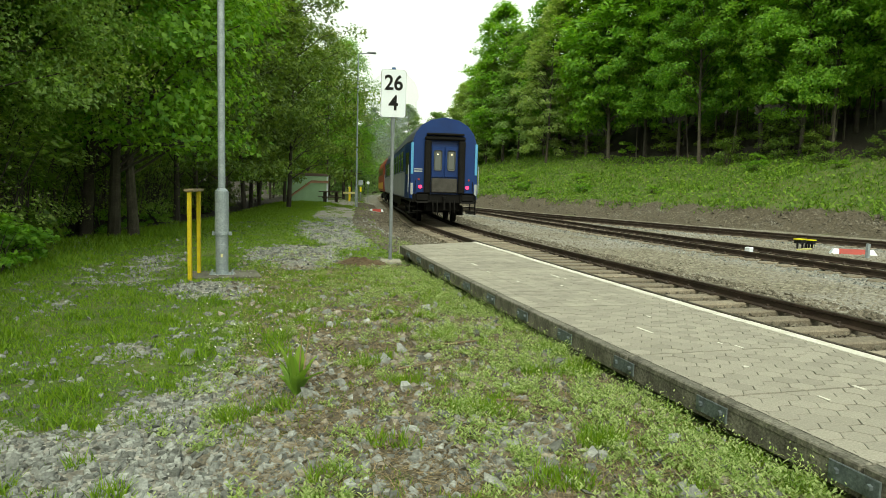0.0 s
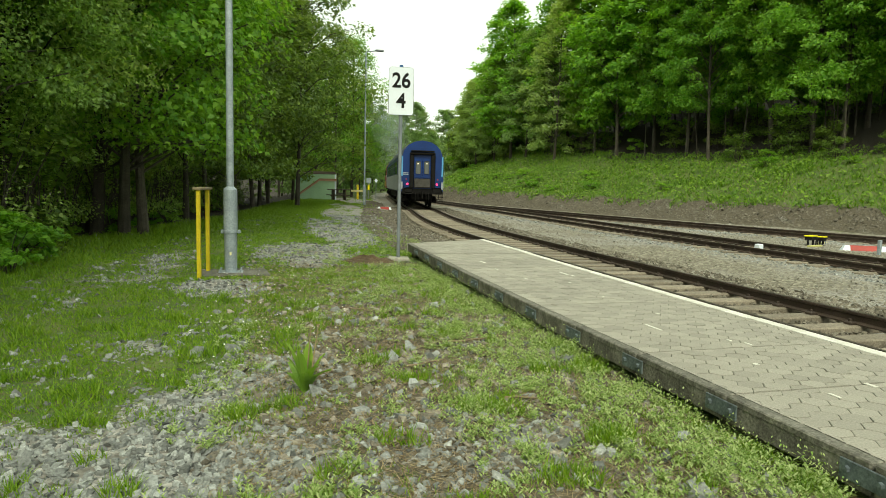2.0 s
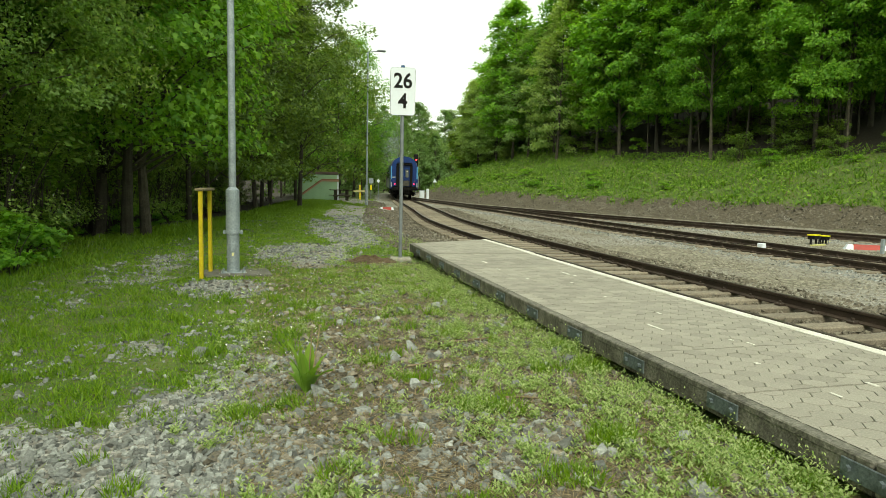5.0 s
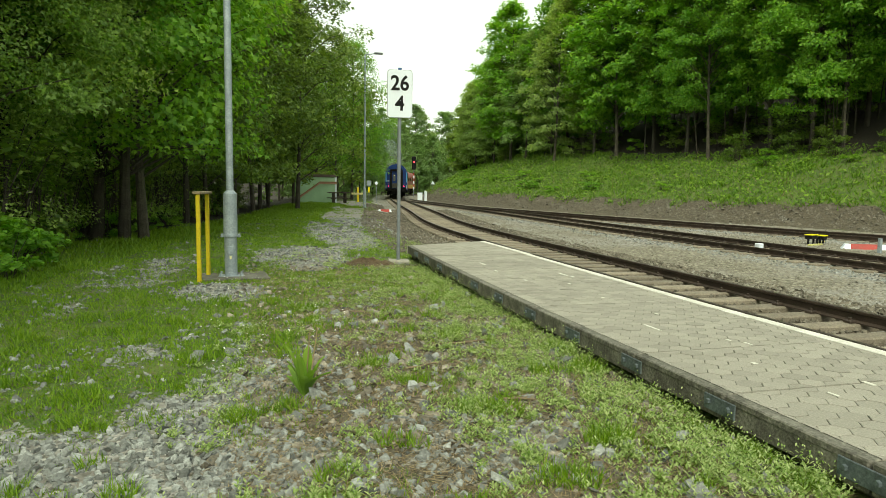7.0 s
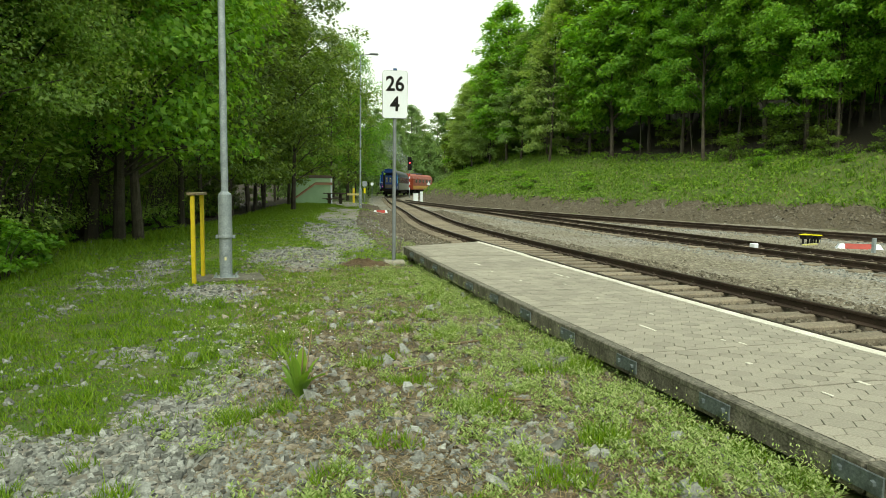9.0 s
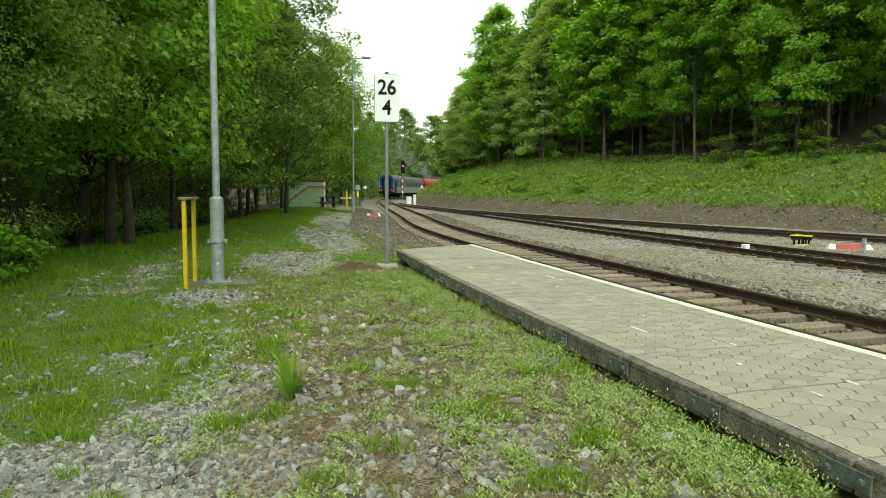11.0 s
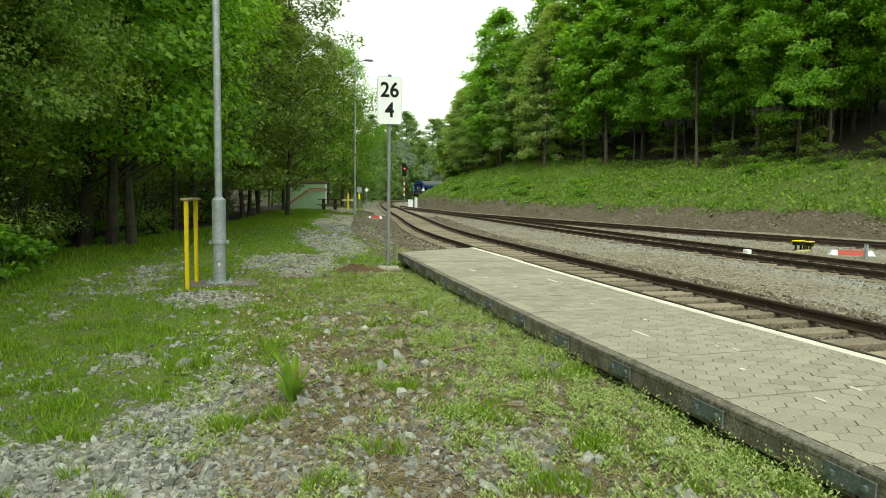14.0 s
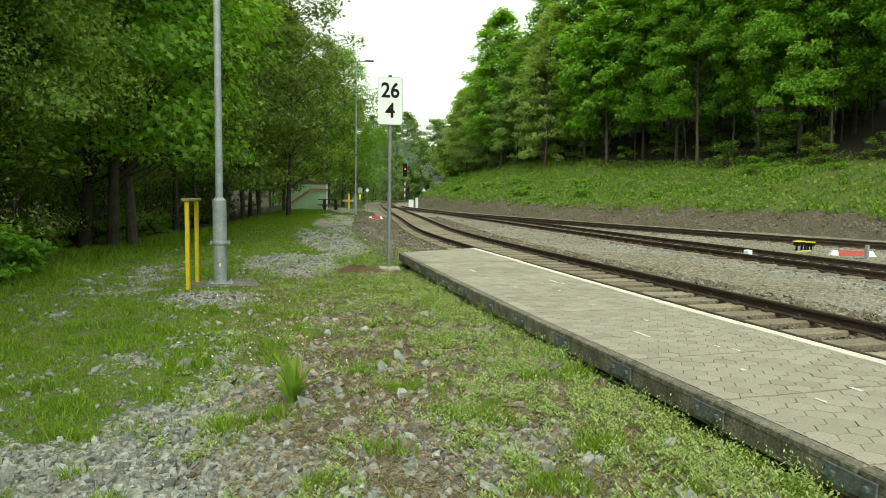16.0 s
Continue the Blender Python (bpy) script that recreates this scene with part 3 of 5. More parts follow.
MAPLE = "broad maple in fresh spring leaf at the wood's edge"
ALDER = "slender grey-green alder in young leaf"
HILL = "tall broadleaved tree in bright spring leaf on the wooded slope"
FAR = "distant broadleaved tree in spring leaf"
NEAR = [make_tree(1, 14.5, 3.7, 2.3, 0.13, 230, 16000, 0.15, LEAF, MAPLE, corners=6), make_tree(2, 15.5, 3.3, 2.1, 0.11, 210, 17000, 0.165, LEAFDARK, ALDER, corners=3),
        make_tree(3, 15, 3.9, 2.6, 0.14, 230, 16000, 0.15, LEAF, MAPLE, corners=6)]
FINE = make_tree(9, 15.5, 3.3, 2.0, 0.1, 300, 58000, 0.078, LEAFEDGE, ALDER, corners=3)
SLOPE = [make_tree(4, 19, 3.9, 2.6, 0.15, 230, 13500, 0.30, LEAF, HILL, corners=3), make_tree(5, 20, 3.6, 3.2, 0.14, 230, 13500, 0.29, LEAF, HILL, corners=3),
         make_tree(6, 19, 3.8, 1.2, 0.15, 260, 14500, 0.25, LEAFGREY, "grey-green young alder on the wooded slope", corners=3)]
EDGE = [make_tree(14, 19, 3.9, 2.6, 0.14, 270, 33000, 0.19, LEAF, HILL, corners=3), make_tree(15, 20, 3.7, 4.4, 0.13, 270, 33000, 0.19, LEAF, HILL, corners=3)]
MIDWAY = [make_tree(17, 18, 4.3, 0.8, 0.2, 170, 5200, 0.5, LEAFHAZE, FAR, corners=3), make_tree(18, 20, 4.0, 1.0, 0.2, 170, 5200, 0.5, LEAFHAZE, FAR, corners=3)]
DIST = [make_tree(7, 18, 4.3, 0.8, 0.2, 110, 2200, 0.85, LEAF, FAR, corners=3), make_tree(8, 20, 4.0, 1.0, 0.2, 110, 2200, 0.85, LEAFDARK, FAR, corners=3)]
POLE = [make_tree(20, 13, 1.5, 6.5, 0.085, 22, 700, 0.24, LEAF, "thin bare-stemmed young tree inside the wood", corners=3),
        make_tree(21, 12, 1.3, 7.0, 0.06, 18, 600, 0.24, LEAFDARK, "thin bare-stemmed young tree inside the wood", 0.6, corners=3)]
SAPLING = bush(16, 3.2, 0.9, 800, 0.085, LEAFEDGE, "thin young maple saplings with bare lower stems", "undergrowth")
BRAMBLE = bush(13, 1.6, 1.0, 2600, 0.085, LEAF, "dense maple saplings and bramble by the lawn", "undergrowth")
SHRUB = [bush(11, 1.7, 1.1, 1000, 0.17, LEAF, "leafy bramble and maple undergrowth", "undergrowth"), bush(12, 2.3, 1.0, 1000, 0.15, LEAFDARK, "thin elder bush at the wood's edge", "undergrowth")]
USED = set()


def plant(kind, x, y, s=1.0, turn=None, squash=1.0):
    m = pose(x, y, ground_z(x, y) - 0.05, random.gauss(0, 2), random.gauss(0, 2), random.uniform(0, 360) if turn is None else turn) @ Matrix.Diagonal((s * squash, s * squash, s, 1))
    if kind not in USED:
        USED.add(kind)
        kind.matrix_basis = m
        return kind
    return copy_thing(kind, m)


def woods():
    # beside the grass path
    for off, step, k in ((-1.0, 3.3, 0), (-4.2, 3.8, 1)):
        y = 13.2 - k * 1.5
        while y < 52:
            x = np.interp(y, [10, 19, 30, 51, 60], [-5.2, -4.0, -0.9, 2.0, 3.5]) + off
            kind = FINE if y < 17 else NEAR[1] if y > 23 else NEAR[0 if int(y * 3.1 + k) % 2 else 2]
            plant(kind, x + random.gauss(0, 0.4), y, random.uniform(0.92, 1.12))
            y += step * random.uniform(0.8, 1.25)
    for off in (-7.5, -11):
        for y in np.arange(8, 60, 4.8):
            x = np.interp(y, [10, 19, 30, 51, 60], [-5.2, -4.0, -0.9, 2.0, 3.5]) + off
            plant(DIST[random.randrange(2)], x + random.gauss(0, 1), y + random.gauss(0, 1), random.uniform(0.65, 0.8))
    for i in range(40):
        y = 14.2 + 40 * (i / 40) ** 1.3
        x = np.interp(y, [10, 19, 30, 51, 60], [-4.9, -3.9, -0.9, 1.6, 3.0]) - (random.uniform(0.0, 0.6) if y < 14.5 else random.uniform(1.0, 5.0)) - 0.3
        plant(SHRUB[random.randrange(2)], x, y, random.uniform(0.6, 1.0) * (1.15 if y < 15 else 0.85))
    plant(NEAR[0], -3.6, 18.8, 1.0)
    plant(NEAR[2], -3.15, 19.0, 0.95)
    plant(FINE, -7.0, 14.2, 1.05)
    plant(FINE, -5.9, 16.4, 0.95)
    plant(FINE, -5.4, 14.8, 1.0)
    # unseen trees carrying the wood on to the left, added to shade the lawn
    for x, y, size in ((-7.6, 3.6, 1.05), (-7.2, 0.2, 1.0)):
        plant(NEAR[1], x, y, size)
    for x, y, size in ((-3.9, 11.5, 0.6), (-4.4, 11.7, 0.75), (-4.2, 12.7, 0.7), (-4.8, 12.5, 0.85)):
        plant(SHRUB[0], x, y, size)
    kept = random.getstate()
    for i in range(24):
        y = 12.6 + 0.85 * i
        x = np.interp(y, [10, 14, 16.6, 22.3, 37.6], [-5.0, -4.4, -4.0, -3.4, -1.5]) - random.uniform(0.3, 1.5)
        plant(SAPLING, x, y, random.uniform(0.75, 1.2))
        if i % 3 != 1:
            plant(BRAMBLE, x + random.uniform(-0.4, 0.5), y + 0.3, random.uniform(0.45, 0.8))
    random.setstate(kept)
    # round the green house and along the curve
    for i, (x, y, s) in enumerate(((2.1, 42, 1.3), (2.2, 50.5, 1.05), (7.0, 65.5, 1.15), (9.2, 69.5, 1.1), (12.0, 83, 1.0), (5.2, 66, 1.0), (7.6, 74, 1.05), (1.5, 64, 1.0))):
        plant(NEAR[(1, 1, 1, 0, 1, 2, 0, 1)[i]], x, y, s)
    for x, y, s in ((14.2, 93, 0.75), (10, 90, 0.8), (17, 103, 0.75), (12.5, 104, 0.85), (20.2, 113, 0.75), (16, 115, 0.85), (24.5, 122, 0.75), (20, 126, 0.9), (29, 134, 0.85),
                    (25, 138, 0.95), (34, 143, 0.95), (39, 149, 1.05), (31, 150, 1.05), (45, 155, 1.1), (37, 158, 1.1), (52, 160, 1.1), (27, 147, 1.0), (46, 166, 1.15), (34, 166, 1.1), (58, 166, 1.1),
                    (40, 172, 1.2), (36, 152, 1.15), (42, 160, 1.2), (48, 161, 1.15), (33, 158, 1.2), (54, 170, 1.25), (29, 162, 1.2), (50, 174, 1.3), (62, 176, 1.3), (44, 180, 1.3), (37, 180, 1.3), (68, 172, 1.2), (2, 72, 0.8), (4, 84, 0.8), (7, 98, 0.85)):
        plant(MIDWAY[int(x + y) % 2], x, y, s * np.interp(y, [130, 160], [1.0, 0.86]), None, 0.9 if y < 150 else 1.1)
    # the bank
    random.seed(31)
    for b, step in ((11.5, 3.7), (15.5, 4.4), (20.5, 5.2), (27, 6.0), (35, 7.5)):
        acc = 0.0
        for i in range(1, len(BANK_L) - 1):
            acc += 0.5
            if acc < step:
                continue
            acc -= step * random.uniform(0.0, 0.35)
            acc = max(0, acc - step)
            (x0, y0), d = BANK_L[i], BANK_L[i + 1] - BANK_L[i - 1]
            d = d / np.hypot(*d)
            bb = b * np.interp(y0, [50, 80], [1.0, 0.62]) + random.gauss(0, 0.7)
            x, y = x0 + d[1] * bb, y0 - d[0] * bb
            if y < 8 or x > y * 1.6 + 10 or y0 > 172 or (b > 30 and y0 > 60):
                continue
            near = math.hypot(x, y) < 95 and b < 17
            kind = EDGE[1 if y0 < 26 else random.randrange(2)] if near and b < 12 and math.hypot(x, y) < 58 else (SLOPE[random.choice((0, 1) if y0 < 58 else (0, 2, 2, 2))]) if near else DIST[random.randrange(2)]
            plant(kind, x, y, np.interp(y0, [30, 48, 58, 66, 74, 82, 95, 125], [1.0, 1.0, 0.92, 0.88, 0.82, 0.73, 0.64, 0.64]) * random.uniform(0.92, 1.1) * (0.72 if b > 17 else 1.0), None, np.interp(y0, [60, 80], [1.0, 1.25]))
            if b < 17 and y0 < 90:
                plant(SHRUB[1 if y0 < 42 else random.randrange(2)], x + random.uniform(-0.5, 2.0), y + random.uniform(1, 3), random.uniform(0.6, 1.1))
    # leafy tangle on the bank by the curve and below the trees
    rr = random.Random(18)
    for i in range(34):
        k = rr.randrange(135, 235) if i < 22 else rr.randrange(60, 135)
        (x0, y0), d = BANK_L[k], BANK_L[k + 1] - BANK_L[k - 1]
        d = d / np.hypot(*d)
        bb = rr.uniform(2.2, 6.5) if i < 22 else rr.uniform(8.6, 10.4)
        plant(BRAMBLE, x0 + d[1] * bb, y0 - d[0] * bb, rr.uniform(0.4, 0.7), None, 1.5)
    # dark elder along the feet of the first trees
    for i in range(26):
        k = 48 + int(i * 3.6)
        (x0, y0), d = BANK_L[k], BANK_L[k + 1] - BANK_L[k - 1]
        d = d / np.hypot(*d)
        bb = rr.uniform(10.0, 12.8)
        plant(SHRUB[1], x0 + d[1] * bb, y0 - d[0] * bb, rr.uniform(0.45, 0.8))
    # thin stems in the shade behind the first row
    rr = random.Random(8)
    for i in range(64):
        k = rr.randrange(70, 170)
        (x0, y0), d = BANK_L[k], BANK_L[k + 1] - BANK_L[k - 1]
        d = d / np.hypot(*d)
        bb = rr.uniform(11.3, 21)
        plant(POLE[i % 2], x0 + d[1] * bb, y0 - d[0] * bb, rr.uniform(0.75, 1.15))
    # far hillside
    for i in range(24):
        x, y = random.uniform(0, 130), random.uniform(185, 300)
        if abs(x - 0.33 * y) < 55:
            plant(DIST[i % 2], x, y, random.uniform(0.9, 1.25))


woods()
for kind in [FINE, BRAMBLE, SAPLING] + POLE + MIDWAY + NEAR + SLOPE + EDGE + DIST + SHRUB:
    if kind not in USED:
        plant(kind, 40 + len(USED), 60)


# ---- things by the path ----
def text_mesh(txt, size):
    c = bpy.data.curves.new("figures", "FONT")
    c.body, c.size, c.extrude, c.align_x, c.align_y = txt, size, 0.002, "CENTER", "CENTER"
    c.offset = size * 0.022
    o = new("figures", c)
    me = bpy.data.meshes.new_from_object(o.evaluated_get(bpy.context.evaluated_depsgraph_get()))
    bpy.data.objects.remove(o)
    return me


def rounded(bm, w, h, r, d, z0=0.0):
    """An upright plate with rounded corners, facing -y."""
    pts = []
    for cx, cz, a0 in ((w / 2 - r, h - r, 0), (-w / 2 + r, h - r, 90), (-w / 2 + r, r, 180), (w / 2 - r, r, 270)):
        for k in range(5):
            a = radians(a0 + k * 22.5)
            pts.append((cx + r * math.cos(a), cz + z0 + r * math.sin(a)))
    f = bm.faces.new([bm.verts.new((x, 0, z)) for x, z in pts])
    g = bmesh.ops.extrude_face_region(bm, geom=[f])["geom"]
    bmesh.ops.translate(bm, vec=(0, d, 0), verts=[v for v in g if isinstance(v, bmesh.types.BMVert)])


def kilometre_sign(x, y):
    z = ground_z(x, y)
    e = base("kilometre_sign", pose(x, y, z, 0, 0, -8), "white railway kilometre plate with black figures on a grey post", "sign")
    bm = bmesh.new()
    rod(bm, (0, 0, -0.1), (0, 0, 3.81), 0.036, seg=16)
    part("post", bm, GREYPAINT, e, "grey painted steel post")
    bm = bmesh.new()
    rod(bm, (0, 0, 3.81), (0, 0, 3.85), 0.04, 0.036, seg=16)
    part("cap", bm, plain("blue_cap", (0.03, 0.09, 0.25)), e, "blue plastic post cap")
    bm = bmesh.new()
    box(bm, -0.2, 0.22, -0.2, 0.15, -0.1, 0.055, 0.02)
    part("footing", bm, surface("pale_concrete", (0.46, 0.44, 0.39), (0.33, 0.31, 0.27), 8, 50), e, "small pale concrete footing")
    bm = bmesh.new()
    rounded(bm, 0.478, 0.915, 0.05, 0.018, 2.885)
    bmesh.ops.translate(bm, vec=(0, -0.06, 0), verts=bm.verts[:])
    pl = part("plate", bm, SIGNWHITE, e)
    bm = bmesh.new()
    rounded(bm, 0.494, 0.931, 0.055, 0.012, 2.877)
    bmesh.ops.translate(bm, vec=(0, -0.046, 0), verts=bm.verts[:])
    part("rim", bm, GREYPAINT, e)
    for txt, zz, sz in (("26", 3.535, 0.4), ("4", 3.145, 0.4)):
        me = text_mesh(txt, sz)
        me.materials.clear()
        me.materials.append(BLACK)
        ob = share("figure", me, pl, pose(0.0, -0.063, zz, 90) @ Matrix.Diagonal((0.92, 1.0, 1.0, 1)))
        ob["label"] = "black painted figures"
    for zz in (3.0, 3.65):
        bm = bmesh.new()
        box(bm, -0.05, 0.05, -0.05, 0.045, zz - 0.02, zz + 0.02, 0.004)
        part("clamp", bm, GALV, e)
    return e


def lamp_post(x, y, h, arm):
    z = ground_z(x, y)
    e = base("lamp_post", pose(x, y, z), "galvanised steel lamp post with a thick lower sleeve", "lamp post", "lamp posts")
    bm = bmesh.new()
    rod(bm, (0, 0, 1.40), (0, 0, h), 0.058, 0.048, seg=20)
    part("upper_pole", bm, GALV, e)
    bm = bmesh.new()
    rod(bm, (0, 0, 0.7), (0, 0, 1.38), 0.111, 0.107, seg=24)
    rod(bm, (0, 0, 1.38), (0, 0, 1.43), 0.107, 0.06, seg=24)
    part("sleeve", bm, GALV, e)
    bm = bmesh.new()
    rod(bm, (0, 0, 0.02), (0, 0, 0.7), 0.1, seg=24)
    part("lower_pole", bm, GALV, e)
    bm = bmesh.new()
    rod(bm, (0, 0, 0.675), (0, 0, 0.715), 0.125, seg=24)
    for a in (0, 180):
        box(bm, 0.11, 0.155, -0.02, 0.02, 0.66, 0.72, 0.006, pose(0, 0, 0, 0, 0, a))
    part("collar", bm, GALV, e, "bolted collar")
    bm = bmesh.new()
    box(bm, -0.2, 0.2, -0.17, 0.17, 0.0, 0.03, 0.006)
    for sx in (-1, 1):
        for sy in (-1, 1):
            rod(bm, (sx * 0.16, sy * 0.13, 0.03), (sx * 0.16, sy * 0.13, 0.08), 0.016, seg=6)
    part("base_plate", bm, GALV, e, "bolted base plate")
    bm = bmesh.new()
    box(bm, -0.04, 0.04, -0.112, -0.098, 0.38, 0.52, 0.008)
    part("hatch", bm, GALV, e)
    bm = bmesh.new()
    box(bm, -0.015, 0.015, -0.1125, -0.105, 0.31, 0.36)
    part("sticker", bm, plain("yellow_sticker", (0.75, 0.7, 0.35)), e, "small pale yellow sticker")
    bm = bmesh.new()
    rod(bm, (0, 0, h), (arm, 0.0, h + 0.12), 0.03, seg=10)
    box(bm, arm - 0.1, arm + 0.5, -0.13, 0.13, h + 0.08, h + 0.2, 0.04)
    part("lantern", bm, GREYPAINT, e, "flat grey lantern head")
    return e


def concrete_pad(x, y):
    z = ground_z(x, y)
    bm = bmesh.new()
    box(bm, -0.5, 0.55, -0.4, 0.4, -0.1, 0.03, 0.012)
    ob = part("concrete_pad", bm, CONCRETE)
    ob.matrix_basis = pose(x, y, z, 0, 0, 6)
    tagged(ob, "worn flat concrete footing under the lamp post", "footing")


def yellow_stand(x, y):
    z = ground_z(x, y)
    e = base("yellow_stand", pose(x, y, z, 0, 0, 83.5), "yellow painted stand of two flat posts and a wooden top bar", "stand")
    for dx in (-0.35, 0.35):
        bm = bmesh.new()
        box(bm, dx - 0.04, dx + 0.04, -0.028, 0.028, -0.1, 1.375, 0.006)
        part("post", bm, YELLOW, e)
    bm = bmesh.new()
    box(bm, -0.42, 0.42, -0.07, 0.07, 1.375, 1.415, 0.006)
    part("top_bar", bm, surface("old_timber", (0.34, 0.27, 0.17), (0.2, 0.16, 0.1), 6, 60), e, "weathered timber bar")


kilometre_sign(2.61, 12.7)
concrete_pad(-0.50, 11.12)
lamp_post(-0.535, 11.12, 10.5, 1.2)
yellow_stand(-0.94, 10.9)
lamp_post(6.7, 44.0, 10.3, 0.7)


# ---- far things ----
GREEN = surface("green_render", (0.42, 0.62, 0.40), (0.36, 0.55, 0.35), 1.5, 40, 0.9, 0, 0.2, amount=0.15)
BROWN = plain("brown_trim", (0.24, 0.10, 0.05), 0.6)
RED = surface("red_paint", (0.42, 0.035, 0.028), (0.33, 0.03, 0.025), 5, 40, 0.55, 0, 0.1, amount=0.2)


def green_house():
    e = base("house", pose(6.25, 57.6, ground_z(6.2, 57.5), 0, 0, -3), "small pale green house with brown stair trim at the wood's edge", "house")
    bm = bmesh.new()
    box(bm, -3.5, 0, 0, 5, -0.3, 2.22)
    part("wall", bm, GREEN, e)
    for name, z0, z1, mat in (("cornice", 0.13, 0.22, BROWN), ("trim", 0.0, 0.13, surface("tan_trim", (0.55, 0.34, 0.23), (0.45, 0.27, 0.18), 4, 40))):
        pts = [(-3.3, 0.25), (-1.45, 1.62), (0.04, 1.62)]
        bm = bmesh.new()
        lo = [bm.verts.new((x, -0.09, z + z0)) for x, z in pts]
        hi = [bm.verts.new((x, -0.09, z + z1)) for x, z in pts]
        fs = [bm.faces.new((lo[i], lo[i + 1], hi[i + 1], hi[i])) for i in range(2)]
        g = bmesh.ops.extrude_face_region(bm, geom=fs)["geom"]
        bmesh.ops.translate(bm, vec=(0, 0.1, 0), verts=[v for v in g if isinstance(v, bmesh.types.BMVert)])
        part(name, bm, mat, e, "brown sloping trim board")
    bm = bmesh.new()
    box(bm, -0.12, 0.03, -0.04, 0.0, 0, 2.22)
    part("corner_board", bm, SIGNWHITE, e)
    bm = bmesh.new()
    for s in (0, 1):
        vs = [bm.verts.new(v) for v in ((-3.55, -0.06 + s * 5.12, 2.25), (0.06, -0.06 + s * 5.12, 2.25), (0.06, 2.5, 2.5), (-3.55, 2.5, 2.5))]
        bm.faces.new(vs)
    bmesh.ops.solidify(bm, geom=bm.faces[:], thickness=0.06)
    part("roof", bm, ROOFTILE, e, "brown roof")
    return e


ROOFTILE = surface("brown_roof", (0.12, 0.07, 0.05), (0.08, 0.05, 0.04), 3, 30)
OLDWOOD = surface("dark_timber", (0.09, 0.065, 0.045), (0.05, 0.038, 0.028), 4, 40)
green_house()


def picnic_table(x, y):
    e = base("picnic_table", pose(x, y, ground_z(x, y), 0, 0, 8), "dark weathered wooden picnic table beside the green house", "table")
    for name, x0, x1, y0, y1, z0, z1 in (("tabletop", -0.95, 0.95, -0.4, 0.4, 0.88, 0.95), ("bench", -0.9, 0.9, -0.85, -0.6, 0.42, 0.48), ("bench", -0.9, 0.9, 0.6, 0.85, 0.42, 0.48),
                                         ("leg", -0.55, -0.45, -0.4, 0.4, 0, 0.88), ("leg", 0.45, 0.55, -0.4, 0.4, 0, 0.88), ("beam", -0.55, -0.47, -0.8, 0.8, 0.34, 0.42), ("beam", 0.47, 0.55, -0.8, 0.8, 0.34, 0.42)):
        bm = bmesh.new()
        box(bm, x0, x1, y0, y1, z0, z1, 0.01)
        part(name, bm, OLDWOOD, e)


def yellow_cross(x, y):
    e = base("yellow_cross", pose(x, y, ground_z(x, y)), "yellow wooden cross-shaped warning post by the path", "post")
    bm = bmesh.new()
    box(bm, -0.09, 0.09, -0.05, 0.05, -0.1, 1.35, 0.01)
    part("post", bm, YELLOW, e)
    bm = bmesh.new()
    box(bm, -0.62, 0.62, -0.08, -0.05, 0.68, 0.86, 0.01)
    part("crossbar", bm, surface("pale_yellow", (0.62, 0.56, 0.3), (0.5, 0.44, 0.2), 6, 40), e, "faded yellow crossbar")


def marker(x, y, h, kind):
    e = base("track_sign", pose(x, y, ground_z(x, y), 0, 0, -10), "small railway marker plate on a thin grey post", "sign", "track signs")
    bm = bmesh.new()
    rod(bm, (0, 0, -0.1), (0, 0, h), 0.035, seg=10)
    part("post", bm, GREYPAINT, e)
    bm = bmesh.new()
    if kind == "square":
        rounded(bm, 0.42, 0.48, 0.03, 0.02, h - 0.45)
        m = GALV
    elif kind == "diamond":
        f = bm.faces.new([bm.verts.new(v) for v in ((0, 0, h - 0.36), (0.19, 0, h - 0.16), (0, 0, h + 0.04), (-0.19, 0, h - 0.16))])
        g = bmesh.ops.extrude_face_region(bm, geom=[f])["geom"]
        bmesh.ops.translate(bm, vec=(0, 0.02, 0), verts=[v for v in g if isinstance(v, bmesh.types.BMVert)])
        m = SIGNWHITE
    else:
        f = bm.faces.new([bm.verts.new(v) for v in ((-0.28, 0, h - 0.4), (0.28, 0, h - 0.4), (0, 0, h + 0.08))])
        g = bmesh.ops.extrude_face_region(bm, geom=[f])["geom"]
        bmesh.ops.translate(bm, vec=(0, 0.02, 0), verts=[v for v in g if isinstance(v, bmesh.types.BMVert)])
        m = SIGNWHITE
    bmesh.ops.translate(bm, vec=(0, -0.06, 0), verts=bm.verts[:])
    part("plate", bm, m, e)
    if kind == "square":
        bm = bmesh.new()
        box(bm, -0.09, 0.09, -0.07, -0.045, h - 1.1, h - 0.6, 0.01)
        part("panel", bm, plain("bright_yellow", (0.8, 0.7, 0.02)), e, "bright yellow panel")


def red_block(x, y, length, turn):
    """A red and white limit marker lying on the ground."""
    e = base("limit_marker", pose(x, y, ground_z(x, y), 0, 0, turn), "red concrete marker block with white ends lying on ballast", "marker", "limit markers")
    L = length / 2
    for name, x0, x1, m in (("middle", -L * 0.62, L * 0.62, RED), ("end", -L, -L * 0.62, SIGNWHITE), ("end", L * 0.62, L, SIGNWHITE)):
        bm = bmesh.new()
        vs = box(bm, x0, x1, -0.14, 0.14, -0.03, 0.15, 0.012)
        for v in vs:
            if v.co.z > 0.1:
                v.co.y *= 0.6
                if abs(v.co.x) > L * 0.9:
                    v.co.x *= 0.86
        part(name, bm, m, e)


